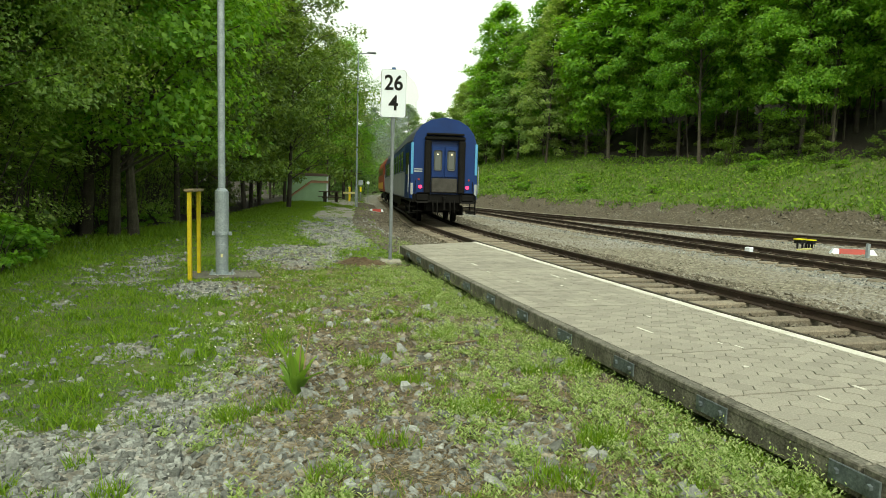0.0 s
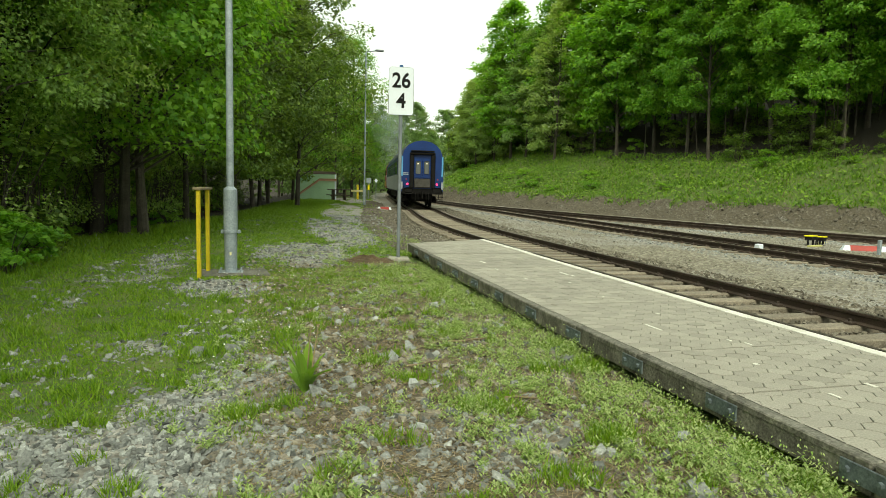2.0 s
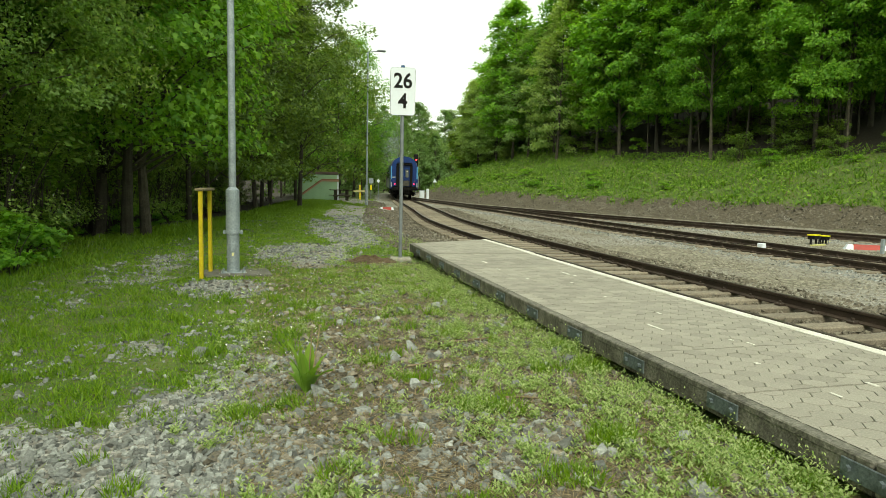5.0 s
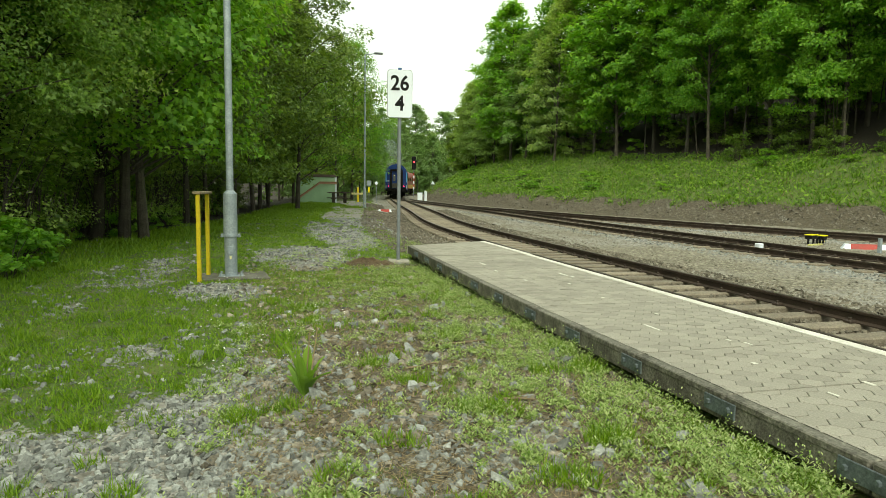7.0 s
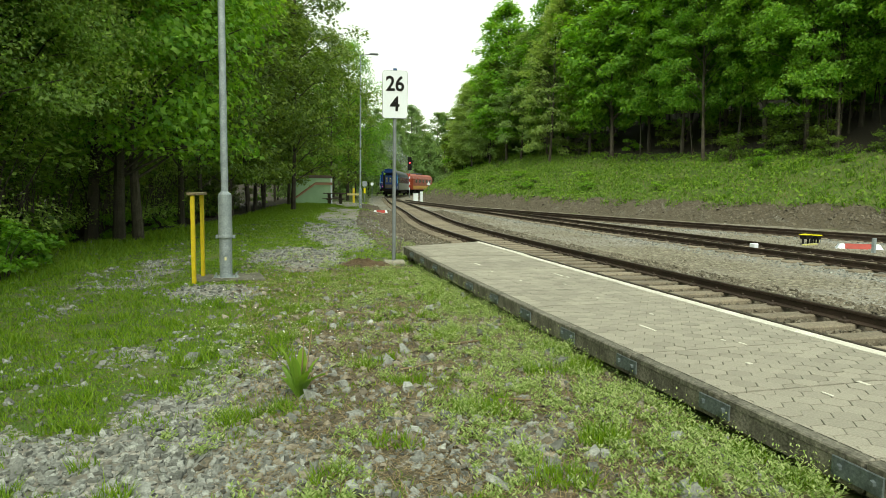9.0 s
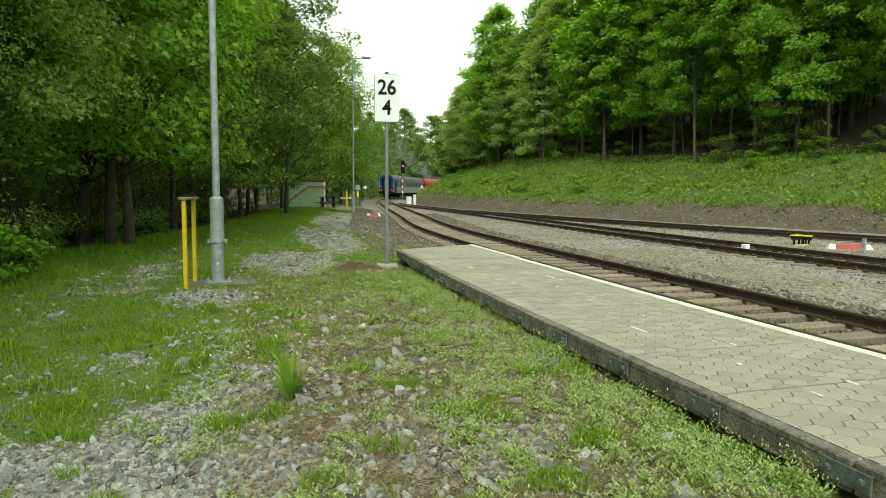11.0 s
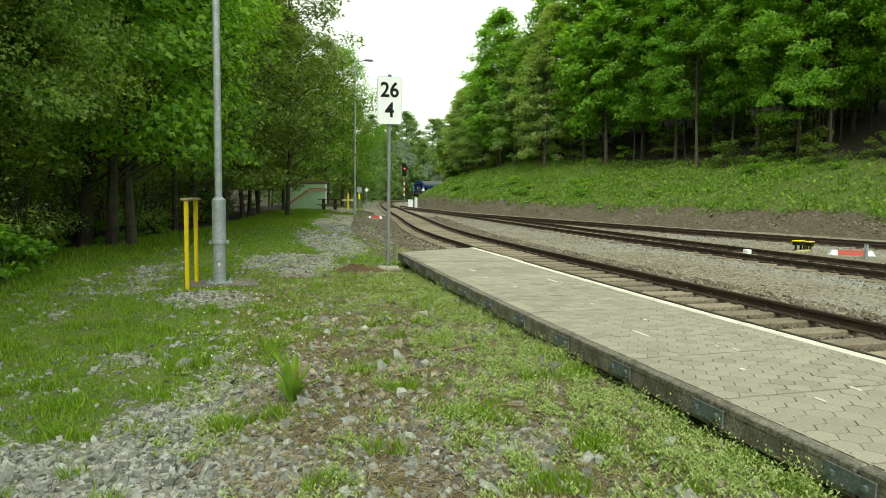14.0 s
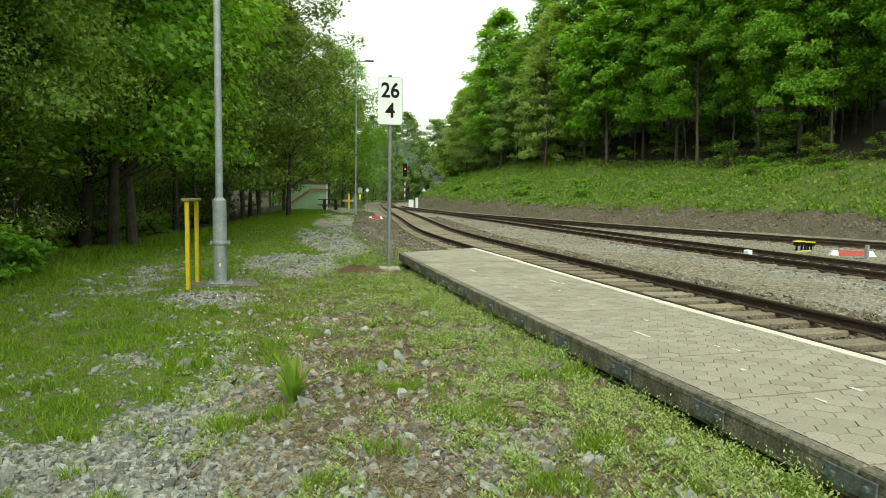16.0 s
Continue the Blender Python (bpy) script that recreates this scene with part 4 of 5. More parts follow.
def point_machine(x, y):
    e = base("point_machine", pose(x, y, ground_z(x, y), 0, 0, 20), "black switch machine with yellow lids and cables between the tracks", "point machine")
    for dx, w, zt in ((-0.18, 0.22, 0.3), (0.58, 0.14, 0.25)):
        bm = bmesh.new()
        box(bm, dx - w, dx + w, -0.13, 0.13, zt, zt + 0.035, 0.012)
        part("lid", bm, plain("signal_yellow", (0.75, 0.68, 0.02), 0.5), e, "yellow lid")
        bm = bmesh.new()
        box(bm, dx - w * 0.9, dx + w * 0.9, -0.11, 0.11, zt - 0.12, zt, 0.02)
        for s in (-0.8, 0.8):
            rod(bm, (dx + s * w, 0, -0.05), (dx + s * w, 0, zt - 0.08), 0.035, seg=8)
        part("case", bm, BLACK, e)
    for k, (a, b, c) in enumerate((((-0.1, 0, 0.25), (0.15, -0.1, 0.3), (0.3, 0, 0.0)), ((0.45, 0, 0.22), (0.3, 0.05, 0.3), (0.2, 0, 0.02)), ((0.62, 0, 0.25), (0.85, 0.0, 0.2), (0.9, 0, 0.0)))):
        vs, fs = [], []
        ps = [Vector(a) * (1 - u) ** 2 + Vector(b) * 2 * u * (1 - u) + Vector(c) * u * u for u in np.linspace(0, 1, 9)]
        tube(vs, fs, ps, [0.02] * 9, 6)
        part("cable", (vs, fs), BLACK if k < 2 else GALV, e)
    for x0, x1, yy in ((-0.95, -0.1, -0.3), (0.75, 1.4, 0.15)):
        bm = bmesh.new()
        box(bm, x0, x1, yy - 0.05, yy + 0.05, -0.02, 0.05, 0.01)
        part("duct", bm, surface("pale_duct", (0.62, 0.6, 0.2), (0.5, 0.48, 0.2), 5, 40), e, "pale yellow cable duct")


def cabinet(x, y, w, hgt, name, label):
    e = base(name, pose(x, y, ground_z(x, y), 0, 0, -12), label, "cabinet")
    bm = bmesh.new()
    box(bm, -w / 2, w / 2, -0.2, 0.2, -0.1, hgt, 0.02)
    b = part("body", bm, SIGNWHITE, e)
    bm = bmesh.new()
    box(bm, -w / 2 - 0.03, w / 2 + 0.03, -0.24, 0.24, hgt, hgt + 0.05, 0.01)
    part("cap", bm, GALV, e)


def small_post(x, y, hgt, r, name, label, mat):
    bm = bmesh.new()
    box(bm, -r, r, -r, r, -0.1, hgt, r * 0.2)
    ob = part(name, bm, mat)
    ob.matrix_basis = pose(x, y, ground_z(x, y), 0, 0, 10)
    tagged(ob, label, "post")


def earth_mound(x, y):
    vs, fs = [(0, 0, 0.12)], []
    for i in range(1, 6):
        for j in range(22):
            a = j / 22 * 6.283
            k = 0.10 * (1 - (i / 5) ** 2) * (0.8 + 0.9 * noise.noise((i * 0.7, j * 0.55, 3)) + 0.8 * noise.noise((i * 1.7, j * 1.9, 8))) - (0.04 if i == 5 else 0)
            vs.append((0.62 * i / 5 * math.cos(a) * (1 + 0.2 * noise.noise((j, 1, 1))), 0.36 * i / 5 * math.sin(a), k))
    for j in range(22):
        fs.append((0, 1 + j, 1 + (j + 1) % 22))
        for i in range(4):
            fs.append((1 + i * 22 + j, 1 + (i + 1) * 22 + j, 1 + (i + 1) * 22 + (j + 1) % 22, 1 + i * 22 + (j + 1) % 22))
    ob = part("earth_mound", (vs, fs), surface("turned_earth", (0.165, 0.115, 0.068), (0.09, 0.062, 0.038), 9, 50, 1.0, 0, 1.0, depth=0.03))
    ob.matrix_basis = pose(x, y, ground_z(x, y) + 0.005)
    tagged(ob, "low mound of freshly turned brown earth beside the sign", "soil")


picnic_table(6.35, 56.2)
yellow_cross(8.6, 60.6)
marker(9.7, 61, 2.0, "square")
marker(10.75, 63.0, 2.05, "diamond")
marker(22.3, 85.2, 1.1, "triangle")
red_block(7.55, 41.0, 0.9, 0)
red_block(17.6, 15.3, 1.28, -32)
point_machine(17.5, 17.1)
small_post(17.0, 14.3, 0.42, 0.045, "grey_post", "short grey steel post between the tracks", GALV)
cabinet(17.1, 71, 0.55, 0.95, "signal_cabinet", "white lineside cabinet beside the track")
small_post(17.75, 71, 1.2, 0.14, "white_post", "white concrete post at the foot of the bank", SIGNWHITE)
small_post(13.1, 14.6, 0.24, 0.085, "rail_box", "small white box beside the siding rail", SIGNWHITE)
earth_mound(1.95, 12.4)


def stop_signal(x, y):
    e = base("signal", pose(x, y, ground_z(x, y)), "colour light signal showing red on a banded mast", "railway signal")
    bm = bmesh.new()
    rod(bm, (0, 0, -0.1), (0, 0, 4.3), 0.07, seg=10)
    part("mast", bm, GREYPAINT, e)
    for i in range(6):
        bm = bmesh.new()
        rod(bm, (0, 0, 1.2 + i * 0.45), (0, 0, 1.2 + (i + 1) * 0.45), 0.1, seg=10)
        part("band", bm, RED if i % 2 else SIGNWHITE, e)
    bm = bmesh.new()
    box(bm, -0.33, 0.33, -0.1, 0.15, 4.4, 6.5, 0.08)
    part("head", bm, BLACK, e, "black signal head")
    bm = bmesh.new()
    rod(bm, (0, -0.1, 5.6), (0, -0.14, 5.6), 0.13, seg=16)
    part("lamp", bm, plain("red_light", (1.0, 0.05, 0.08), 0.4, 0, 3.0), e, "glowing red lamp")


stop_signal(23.4, 101.5)

# ---- train ----
COACHBLUE = surface("coach_blue", (0.003, 0.034, 0.175), (0.003, 0.025, 0.13), 1.5, 30, 0.4, 0, 0.05, amount=0.2)
LIGHTBLUE = surface("coach_light_blue", (0.10, 0.36, 0.66), (0.08, 0.30, 0.56), 1.5, 30, 0.45, 0, 0.05, amount=0.15)
COACHGREY = surface("coach_grey", (0.40, 0.43, 0.46), (0.32, 0.35, 0.38), 1.0, 30, 0.5, 0, 0.05, amount=0.2)
SOOT = surface("underframe", (0.013, 0.0125, 0.0125), (0.008, 0.0075, 0.0075), 3, 30, 0.8, 0, 0.3)
SOOT.node_tree.nodes["Principled BSDF"].inputs["Specular IOR Level"].default_value = 0.15
COACHBLUE.node_tree.nodes["Principled BSDF"].inputs["Specular IOR Level"].default_value = 0.3
ROOFGREY = surface("coach_roof", (0.10, 0.125, 0.15), (0.07, 0.09, 0.11), 1.0, 30, 0.6, 0, 0.1)
SOOTPLATE = surface("fall_plate", (0.075, 0.07, 0.065), (0.04, 0.036, 0.033), 6, 40, 0.6, 0.2, 0.2)
PANE = plain("dark_pane", (0.012, 0.014, 0.016), 0.12)
PANE.node_tree.nodes["Principled BSDF"].inputs["Specular IOR Level"].default_value = 0.2
TAIL = plain("tail_light", (1.0, 0.02, 0.10), 0.4, 0, 3.0)
ORANGE = surface("loco_red", (0.36, 0.052, 0.022), (0.27, 0.04, 0.018), 1.0, 30, 0.45, 0, 0.05, amount=0.2)
CREAM = plain("loco_yellow", (0.62, 0.36, 0.05), 0.5)


def hull(profile, y0, y1, taper=1.0, ty=1.2):
    """A vehicle body: the cross profile carried along, narrower at the ends."""
    vs, fs, n = [], [], len(profile)
    rows = [(y0, taper), (y0 + ty, 1.0), (y1 - ty, 1.0), (y1, taper)]
    for y, k in rows:
        vs += [(x * k, y, z) for x, z in profile]
    for i in range(3):
        for j in range(n):
            fs.append((i * n + j, i * n + (j + 1) % n, (i + 1) * n + (j + 1) % n, (i + 1) * n + j))
    return vs, fs + [tuple(range(n))[::-1], tuple(range(3 * n, 4 * n))]


def bogie(parent, y):
    bm = bmesh.new()
    for s in (-1, 1):
        box(bm, s * 1.0 - 0.09, s * 1.0 + 0.09, -1.7, 1.7, 0.42, 0.72, 0.04)
        for yy in (-1.25, 1.25):
            box(bm, s * 1.02 - 0.13, s * 1.02 + 0.13, yy - 0.17, yy + 0.17, 0.28, 0.62, 0.03)
    box(bm, -1.0, 1.0, -0.25, 0.25, 0.5, 0.9, 0.04)
    b = part("bogie", bm, SOOT, parent)
    b.matrix_basis = pose(0, y, 0)
    wheels = []
    for yy in (-1.25, 1.25):
        bm = bmesh.new()
        rod(bm, (-0.9, 0, 0), (0.9, 0, 0), 0.08, seg=10)
        for s in (-1, 1):
            rod(bm, (s * 0.69, 0, 0), (s * 0.82, 0, 0), 0.46, seg=24)
            rod(bm, (s * 0.66, 0, 0), (s * 0.69, 0, 0), 0.49, seg=24)
            for k in range(5):
                a = k * 2 * math.pi / 5
                rod(bm, (s * 0.82, 0.25 * math.cos(a), 0.25 * math.sin(a)), (s * 0.835, 0.25 * math.cos(a), 0.25 * math.sin(a)), 0.05, seg=6)
        wh = part("wheelset", bm, SOOT, b)
        wh.matrix_basis = pose(0, yy, 0.46)
        wheels.append((wh, yy))
    return wheels


def buffers(parent, y, s):
    for x in (-0.875, 0.875):
        bm = bmesh.new()
        rod(bm, (x, y, 1.06), (x, y + s * 0.42, 1.06), 0.1, seg=12)
        box(bm, x - 0.31, x + 0.31, min(y + s * 0.42, y + s * 0.5), max(y + s * 0.42, y + s * 0.5), 0.85, 1.25, 0.11)
        part("buffer", bm, SOOT, parent, "black buffer")
    bm = bmesh.new()
    box(bm, -0.06, 0.06, min(y, y + s * 0.35), max(y, y + s * 0.35), 0.98, 1.12, 0.02)
    rod(bm, (0, y + s * 0.3, 1.05), (0, y + s * 0.36, 0.6), 0.04, seg=8)
    for x in (-0.42, -0.25, 0.25, 0.42):
        pts = [(x, y, 1.0), (x, y + s * 0.14, 0.75), (x, y + s * 0.16, 0.5), (x + 0.04, y + s * 0.04, 0.38)]
        for a, b in zip(pts, pts[1:]):
            rod(bm, a, b, 0.026, seg=8)
    part("coupler", bm, SOOT, parent, "screw coupling and brake hoses")


def coach():
    e = base("passenger_coach", Matrix(), "blue passenger coach with grey sides and lit red tail lights", "railway coach")
    L = 12.9
    side = [(1.40, 1.0), (1.42, 1.3), (1.42, 2.9), (1.36, 3.2)]
    roof = [(1.36, 3.2), (1.24, 3.53), (0.98, 3.83), (0.58, 4.04), (0.0, 4.14)]
    prof = side + roof[1:] + [(-x, z) for x, z in (roof[:-1])[::-1]] + [(-x, z) for x, z in side[::-1][1:]]
    part("body", hull(prof, -L, L, 0.91, 1.5), COACHBLUE, e, "dark blue painted steel body")
    # grey lower sides and light blue ends
    for s in (-1, 1):
        bm = bmesh.new()
        box(bm, min(s * 1.41, s * 1.432), max(s * 1.41, s * 1.432), -L + 1.55, L - 1.55, 1.05, 2.05)
        part("side_panel", bm, COACHGREY, e, "pale grey lower side")
        for k in (-1, 1):
            # folding entrance door set into the tapered end
            bm = bmesh.new()
            box(bm, -0.02, 0.02, -0.68, 0.68, 1.0, 3.1, 0.008)
            d = part("door", bm, COACHBLUE, e, "dark blue folding entrance door")
            a = math.degrees(math.atan2(1.42 * 0.09, 1.5))
            d.matrix_basis = pose(s * 1.362, k * (L - 0.75), 0, 0, 0, s * k * a)
            bm = bmesh.new()
            box(bm, -0.025, 0.025, -0.42, 0.42, 1.95, 2.8, 0.01)
            part("door_window", bm, PANE, d)
            bm = bmesh.new()
            rod(bm, (0.07 * s, -0.6, 1.25), (0.07 * s, -0.6, 2.3), 0.018, seg=8)
            part("handrail", bm, COACHGREY, d)
        for i in range(10):
            yy = -9.5 + i * 2.11
            bm = bmesh.new()
            box(bm, min(s * 1.41, s * 1.437), max(s * 1.41, s * 1.437), yy - 0.6, yy + 0.6, 2.1, 2.95, 0.01)
            w = part("window", bm, PANE, e, "dark passenger window")
            bm = bmesh.new()
            box(bm, min(s * 1.43, s * 1.441), max(s * 1.43, s * 1.441), yy - 0.6, yy + 0.6, 2.62, 2.65)
            part("window_bar", bm, COACHGREY, w)
        bm = bmesh.new()
        box(bm, s * 1.2 - 0.02, s * 1.2 + 0.02, -5.5, 5.5, 0.5, 1.0, 0.01)
        part("skirt_box", bm, SOOT, e)
    bm = bmesh.new()
    box(bm, -1.3, 1.3, -L + 0.05, L - 0.05, 0.88, 1.05, 0.02)
    part("underframe", bm, SOOT, e)
    part("roof_cover", hull([(x * 1.012, z + 0.012) for x, z in roof] + [(-x * 1.012, z + 0.012) for x, z in roof[:-1][::-1]], -L + 0.08, L - 0.08, 0.91, 1.5), ROOFGREY, e, "grey ribbed roof")
    for k in (-1, 1):
        y = k * L

        def face(name, x0, x1, d0, d1, z0, z1, mat, bev=0.01, label="", par=e):
            bm = bmesh.new()
            box(bm, x0, x1, min(y + k * d0, y + k * d1), max(y + k * d0, y + k * d1), z0, z1, bev)
            return part(name, bm, mat, par, label)
        for s in (-1, 1):
            face("gangway_pad", s * 0.66 - 0.13, s * 0.66 + 0.13, 0, 0.22, 1.2, 3.25, SOOT, 0.05, "black rubber gangway bellows")
            face("corner_strip", min(s * 1.2, s * 1.3), max(s * 1.2, s * 1.3), -0.02, 0.015, 1.95, 3.15, LIGHTBLUE)
            face("corner_strip", min(s * 1.2, s * 1.3), max(s * 1.2, s * 1.3), -0.02, 0.015, 1.15, 1.6, COACHGREY)
            dr = face("end_door", min(s * 0.02, s * 0.5), max(s * 0.02, s * 0.5), 0, 0.06, 1.85, 3.0, COACHBLUE, 0.01, "blue end door leaf")
            face("end_door_window", min(s * 0.1, s * 0.42), max(s * 0.1, s * 0.42), 0.05, 0.075, 2.1, 2.88, plain("end_glass", (0.10, 0.11, 0.11), 0.2), 0.06, "", dr)
            bm = bmesh.new()
            rod(bm, (s * 0.27, y + k * 0.07, 2.72), (s * 0.27, y + k * 0.09, 2.72), 0.035, seg=10)
            part("inside_lamp", bm, plain("warm_lamp", (1.0, 0.85, 0.6), 0.5, 0, 0.5), dr)
            if k < 0:
                bm = bmesh.new()
                rod(bm, (s * 0.92, y, 1.46), (s * 0.92, y + k * 0.05, 1.46), 0.068, seg=14)
                part("tail_light", bm, TAIL, e, "glowing red tail light")
                bm = bmesh.new()
                rod(bm, (s * 0.98, y, 1.75), (s * 0.98, y + k * 0.03, 1.75), 0.04, seg=10)
                part("reflector", bm, RED, e)
            face("handhold", s * 1.12 - 0.015, s * 1.12 + 0.015, 0.04, 0.08, 1.3, 1.7, SOOT, 0.005)
        face("gangway_pad", -0.79, 0.79, 0, 0.24, 3.25, 3.4, SOOT, 0.05)
        face("gangway_hood", -0.72, 0.72, 0, 0.3, 3.44, 3.52, SOOT, 0.02)
        face("fall_plate", -0.5, 0.5, 0.02, 0.2, 1.25, 1.8, SOOTPLATE, 0.03, "raised grey steel fall plate")
        face("buffer_beam", -1.22, 1.22, -0.1, 0.05, 0.85, 1.18, SOOT, 0.01)
        for s in (-1, 1):
            for q in range(3):
                face("step_board", min(s * 1.05, s * 1.36), max(s * 1.05, s * 1.36), -1.1, -0.2, 0.42 + 0.24 * q, 0.45 + 0.24 * q, SOOT, 0.005)
            face("step_hanger", s * 1.3 - 0.02, s * 1.3 + 0.02, -0.3, -0.22, 0.4, 1.0, SOOT, 0.003)
        face("brake_gear", -0.7, 0.7, -0.5, -0.28, 0.52, 0.9, SOOT, 0.05)
        for s in (-1, 1):
            bm = bmesh.new()
            rod(bm, (s * 1.02, y + k * 0.08, 0.5), (s * 1.02, y + k * 0.1, 0.95), 0.02, seg=8)
            rod(bm, (s * 1.16, y + k * 0.12, 1.3), (s * 1.16, y + k * 0.12, 1.02), 0.016, seg=8)
            part("step_rail", bm, SOOT, e)
        face("end_step", -1.2, -0.85, 0.0, 0.2, 0.5, 0.55, SOOT, 0.01)
        face("end_step", 0.85, 1.2, 0.0, 0.2, 0.5, 0.55, SOOT, 0.01)
        if k < 0:
            face("number_bars", -1.17, -0.85, 0.0, 0.012, 2.03, 2.08, COACHGREY, 0)
            face("number_bars", -1.17, -0.85, 0.0, 0.012, 2.12, 2.16, COACHGREY, 0)
        buffers(e, y, k)
    wheels = bogie(e, -9.2) + bogie(e, 9.2)
    return e, wheels


def loco():
    e = base("diesel_locomotive", Matrix(), "orange-red diesel locomotive with a yellow band hauling the coach", "locomotive")
    L = 8.2
    prof = [(1.4, 1.0), (1.42, 1.3), (1.42, 3.1), (1.2, 3.6), (0.7, 3.95), (0, 4.05), (-0.7, 3.95), (-1.2, 3.6), (-1.42, 3.1), (-1.42, 1.3), (-1.4, 1.0)]
    part("body", hull(prof, -L, L, 0.85, 1.0), ORANGE, e)
    for s in (-1, 1):
        bm = bmesh.new()
        box(bm, min(s * 1.41, s * 1.43), max(s * 1.41, s * 1.43), -L + 1.05, L - 1.05, 1.2, 1.75)
        part("band", bm, CREAM, e, "yellow lower band")
        for i in range(5):
            bm = bmesh.new()
            box(bm, min(s * 1.41, s * 1.435), max(s * 1.41, s * 1.435), -5.6 + i * 2.6, -4.5 + i * 2.6, 2.35, 2.95, 0.02)
            part("window", bm, PANE, e)
    bm = bmesh.new()
    box(bm, -0.7, 0.7, -2, 2, 3.9, 4.2, 0.05)
    part("exhaust_hood", bm, ROOFGREY, e)
    for k in (-1, 1):
        bm = bmesh.new()
        box(bm, -0.95, 0.95, min(k * L, k * (L + 0.02)), max(k * L, k * (L + 0.02)), 2.4, 3.2, 0.01)
        part("windscreen", bm, PANE, e)
        bm = bmesh.new()
        box(bm, -1.2, 1.2, min(k * L, k * (L + 0.05)), max(k * L, k * (L + 0.05)), 0.8, 1.25, 0.01)
        part("buffer_beam", bm, SOOT, e)
        buffers(e, k * L, k)
    bm = bmesh.new()
    box(bm, -1.1, 1.1, -2.2, 2.2, 0.35, 1.0, 0.06)
    part("fuel_tank", bm, SOOT, e)
    wheels = bogie(e, -4.8) + bogie(e, 4.8)
    return e, wheels


COACH, COACH_WHEELS = coach()
LOCO, LOCO_WHEELS = loco()


def on_track(s):
    return np.interp(s, WAY_A, LINE_A[:, 0]), np.interp(s, WAY_A, LINE_A[:, 1])


def tail_at(t):
    """How far along the track the coach's rear end has come."""
    return 64.15 + 7.35 * t + 0.052 * t * t


def vehicle_rows(ahead, half):
    rows = []
    for i in range(33):
        t = i * 0.5
        s = tail_at(t) + ahead
        (x0, y0), (x1, y1) = on_track(s - half), on_track(s + half)
        rows.append((t, pose((x0 + x1) / 2, (y0 + y1) / 2, 0, 0, 0, -math.degrees(math.atan2(x1 - x0, y1 - y0)))))
    return rows


def wheel_rows(y):
    rows = []
    for i in range(int(16 / 0.0667) + 1):
        t = min(16.0, i / 15)
        rows.append((t, pose(0, y, 0.46, -math.degrees((tail_at(t) - tail_at(0)) / 0.46) % 360)))
    return rows


def motions():
    walk(COACH, vehicle_rows(12.9, 9.2))
    walk(LOCO, vehicle_rows(12.9 * 2 + 1.25 + 8.2, 4.8))
    for wheels in (COACH_WHEELS, LOCO_WHEELS):
        for wh, y in wheels:
            walk(wh, wheel_rows(y))
    for puff, i in PUFFS:
        walk(puff, smoke_rows(i))


# ---- small ground cover ----
def raw_mesh(name, v, f, mat, label, category=""):
    me = bpy.data.meshes.new(name)
    n, k = f.shape
    me.vertices.add(len(v))
    me.vertices.foreach_set("co", np.ascontiguousarray(v, dtype=np.float32).ravel())
    me.loops.add(n * k)
    me.loops.foreach_set("vertex_index", np.ascontiguousarray(f, dtype=np.int32).ravel())
    me.polygons.add(n)
    me.polygons.foreach_set("loop_start", np.arange(0, n * k, k, dtype=np.int32))
    me.polygons.foreach_set("use_smooth", np.zeros(n, dtype=bool))
    me.update(calc_edges=True)
    me.materials.append(mat)
    return tagged(new(name, me), label, category or name.replace("_", " "), "", "stuff")


RNG = np.random.default_rng(21)
CUBE = np.array([(x, y, z) for x in (-1, 1) for y in (-1, 1) for z in (-1, 1)], float) * 0.5
CUBE_F = np.array([(0, 1, 3, 2), (4, 6, 7, 5), (0, 4, 5, 1), (2, 3, 7, 6), (0, 2, 6, 4), (1, 5, 7, 3)])
CUBE[1::2, :2] *= 0.72
CHIP = np.array([(-0.6, -0.5, -0.3), (0.55, -0.55, -0.3), (0.6, 0.5, -0.3), (-0.5, 0.6, -0.3), (0.1, 0.05, 0.5)])
CHIP_F = np.array([(0, 1, 4), (1, 2, 4), (2, 3, 4), (3, 0, 4)])


def rand_turns(n, tilt):
    q = RNG.normal(size=(n, 3)) * tilt
    a = RNG.random(n) * 6.283
    ca, sa = np.cos(a), np.sin(a)
    z = np.zeros(n)
    R = np.stack([np.stack([ca, -sa, q[:, 0]], -1), np.stack([sa, ca, q[:, 1]], -1), np.stack([-q[:, 0], -q[:, 1], z + 1], -1)], 1)
    return R


def stones(name, pts, sizes, mat, label, flat=0.6, shape=CUBE, sides=CUBE_F):
    """Broken stones: uneven blocks, or small chips with four sides."""
    pts, sizes = np.array(pts), np.array(sizes)
    n, k = len(pts), len(shape)
    v = shape[None] * (1 + RNG.normal(size=(n, k, 3)) * 0.26)
    v = v * (RNG.random((n, 1, 3)) * 0.5 + 0.75) * (1, 1, flat) * sizes[:, None, None]
    v = np.einsum("nij,nkj->nki", rand_turns(n, 0.35), v) + pts[:, None]
    f = (sides[None] + k * np.arange(n)[:, None, None]).reshape(-1, sides.shape[1])
    return raw_mesh(name, v.reshape(-1, 3), f, mat, label, "stones")


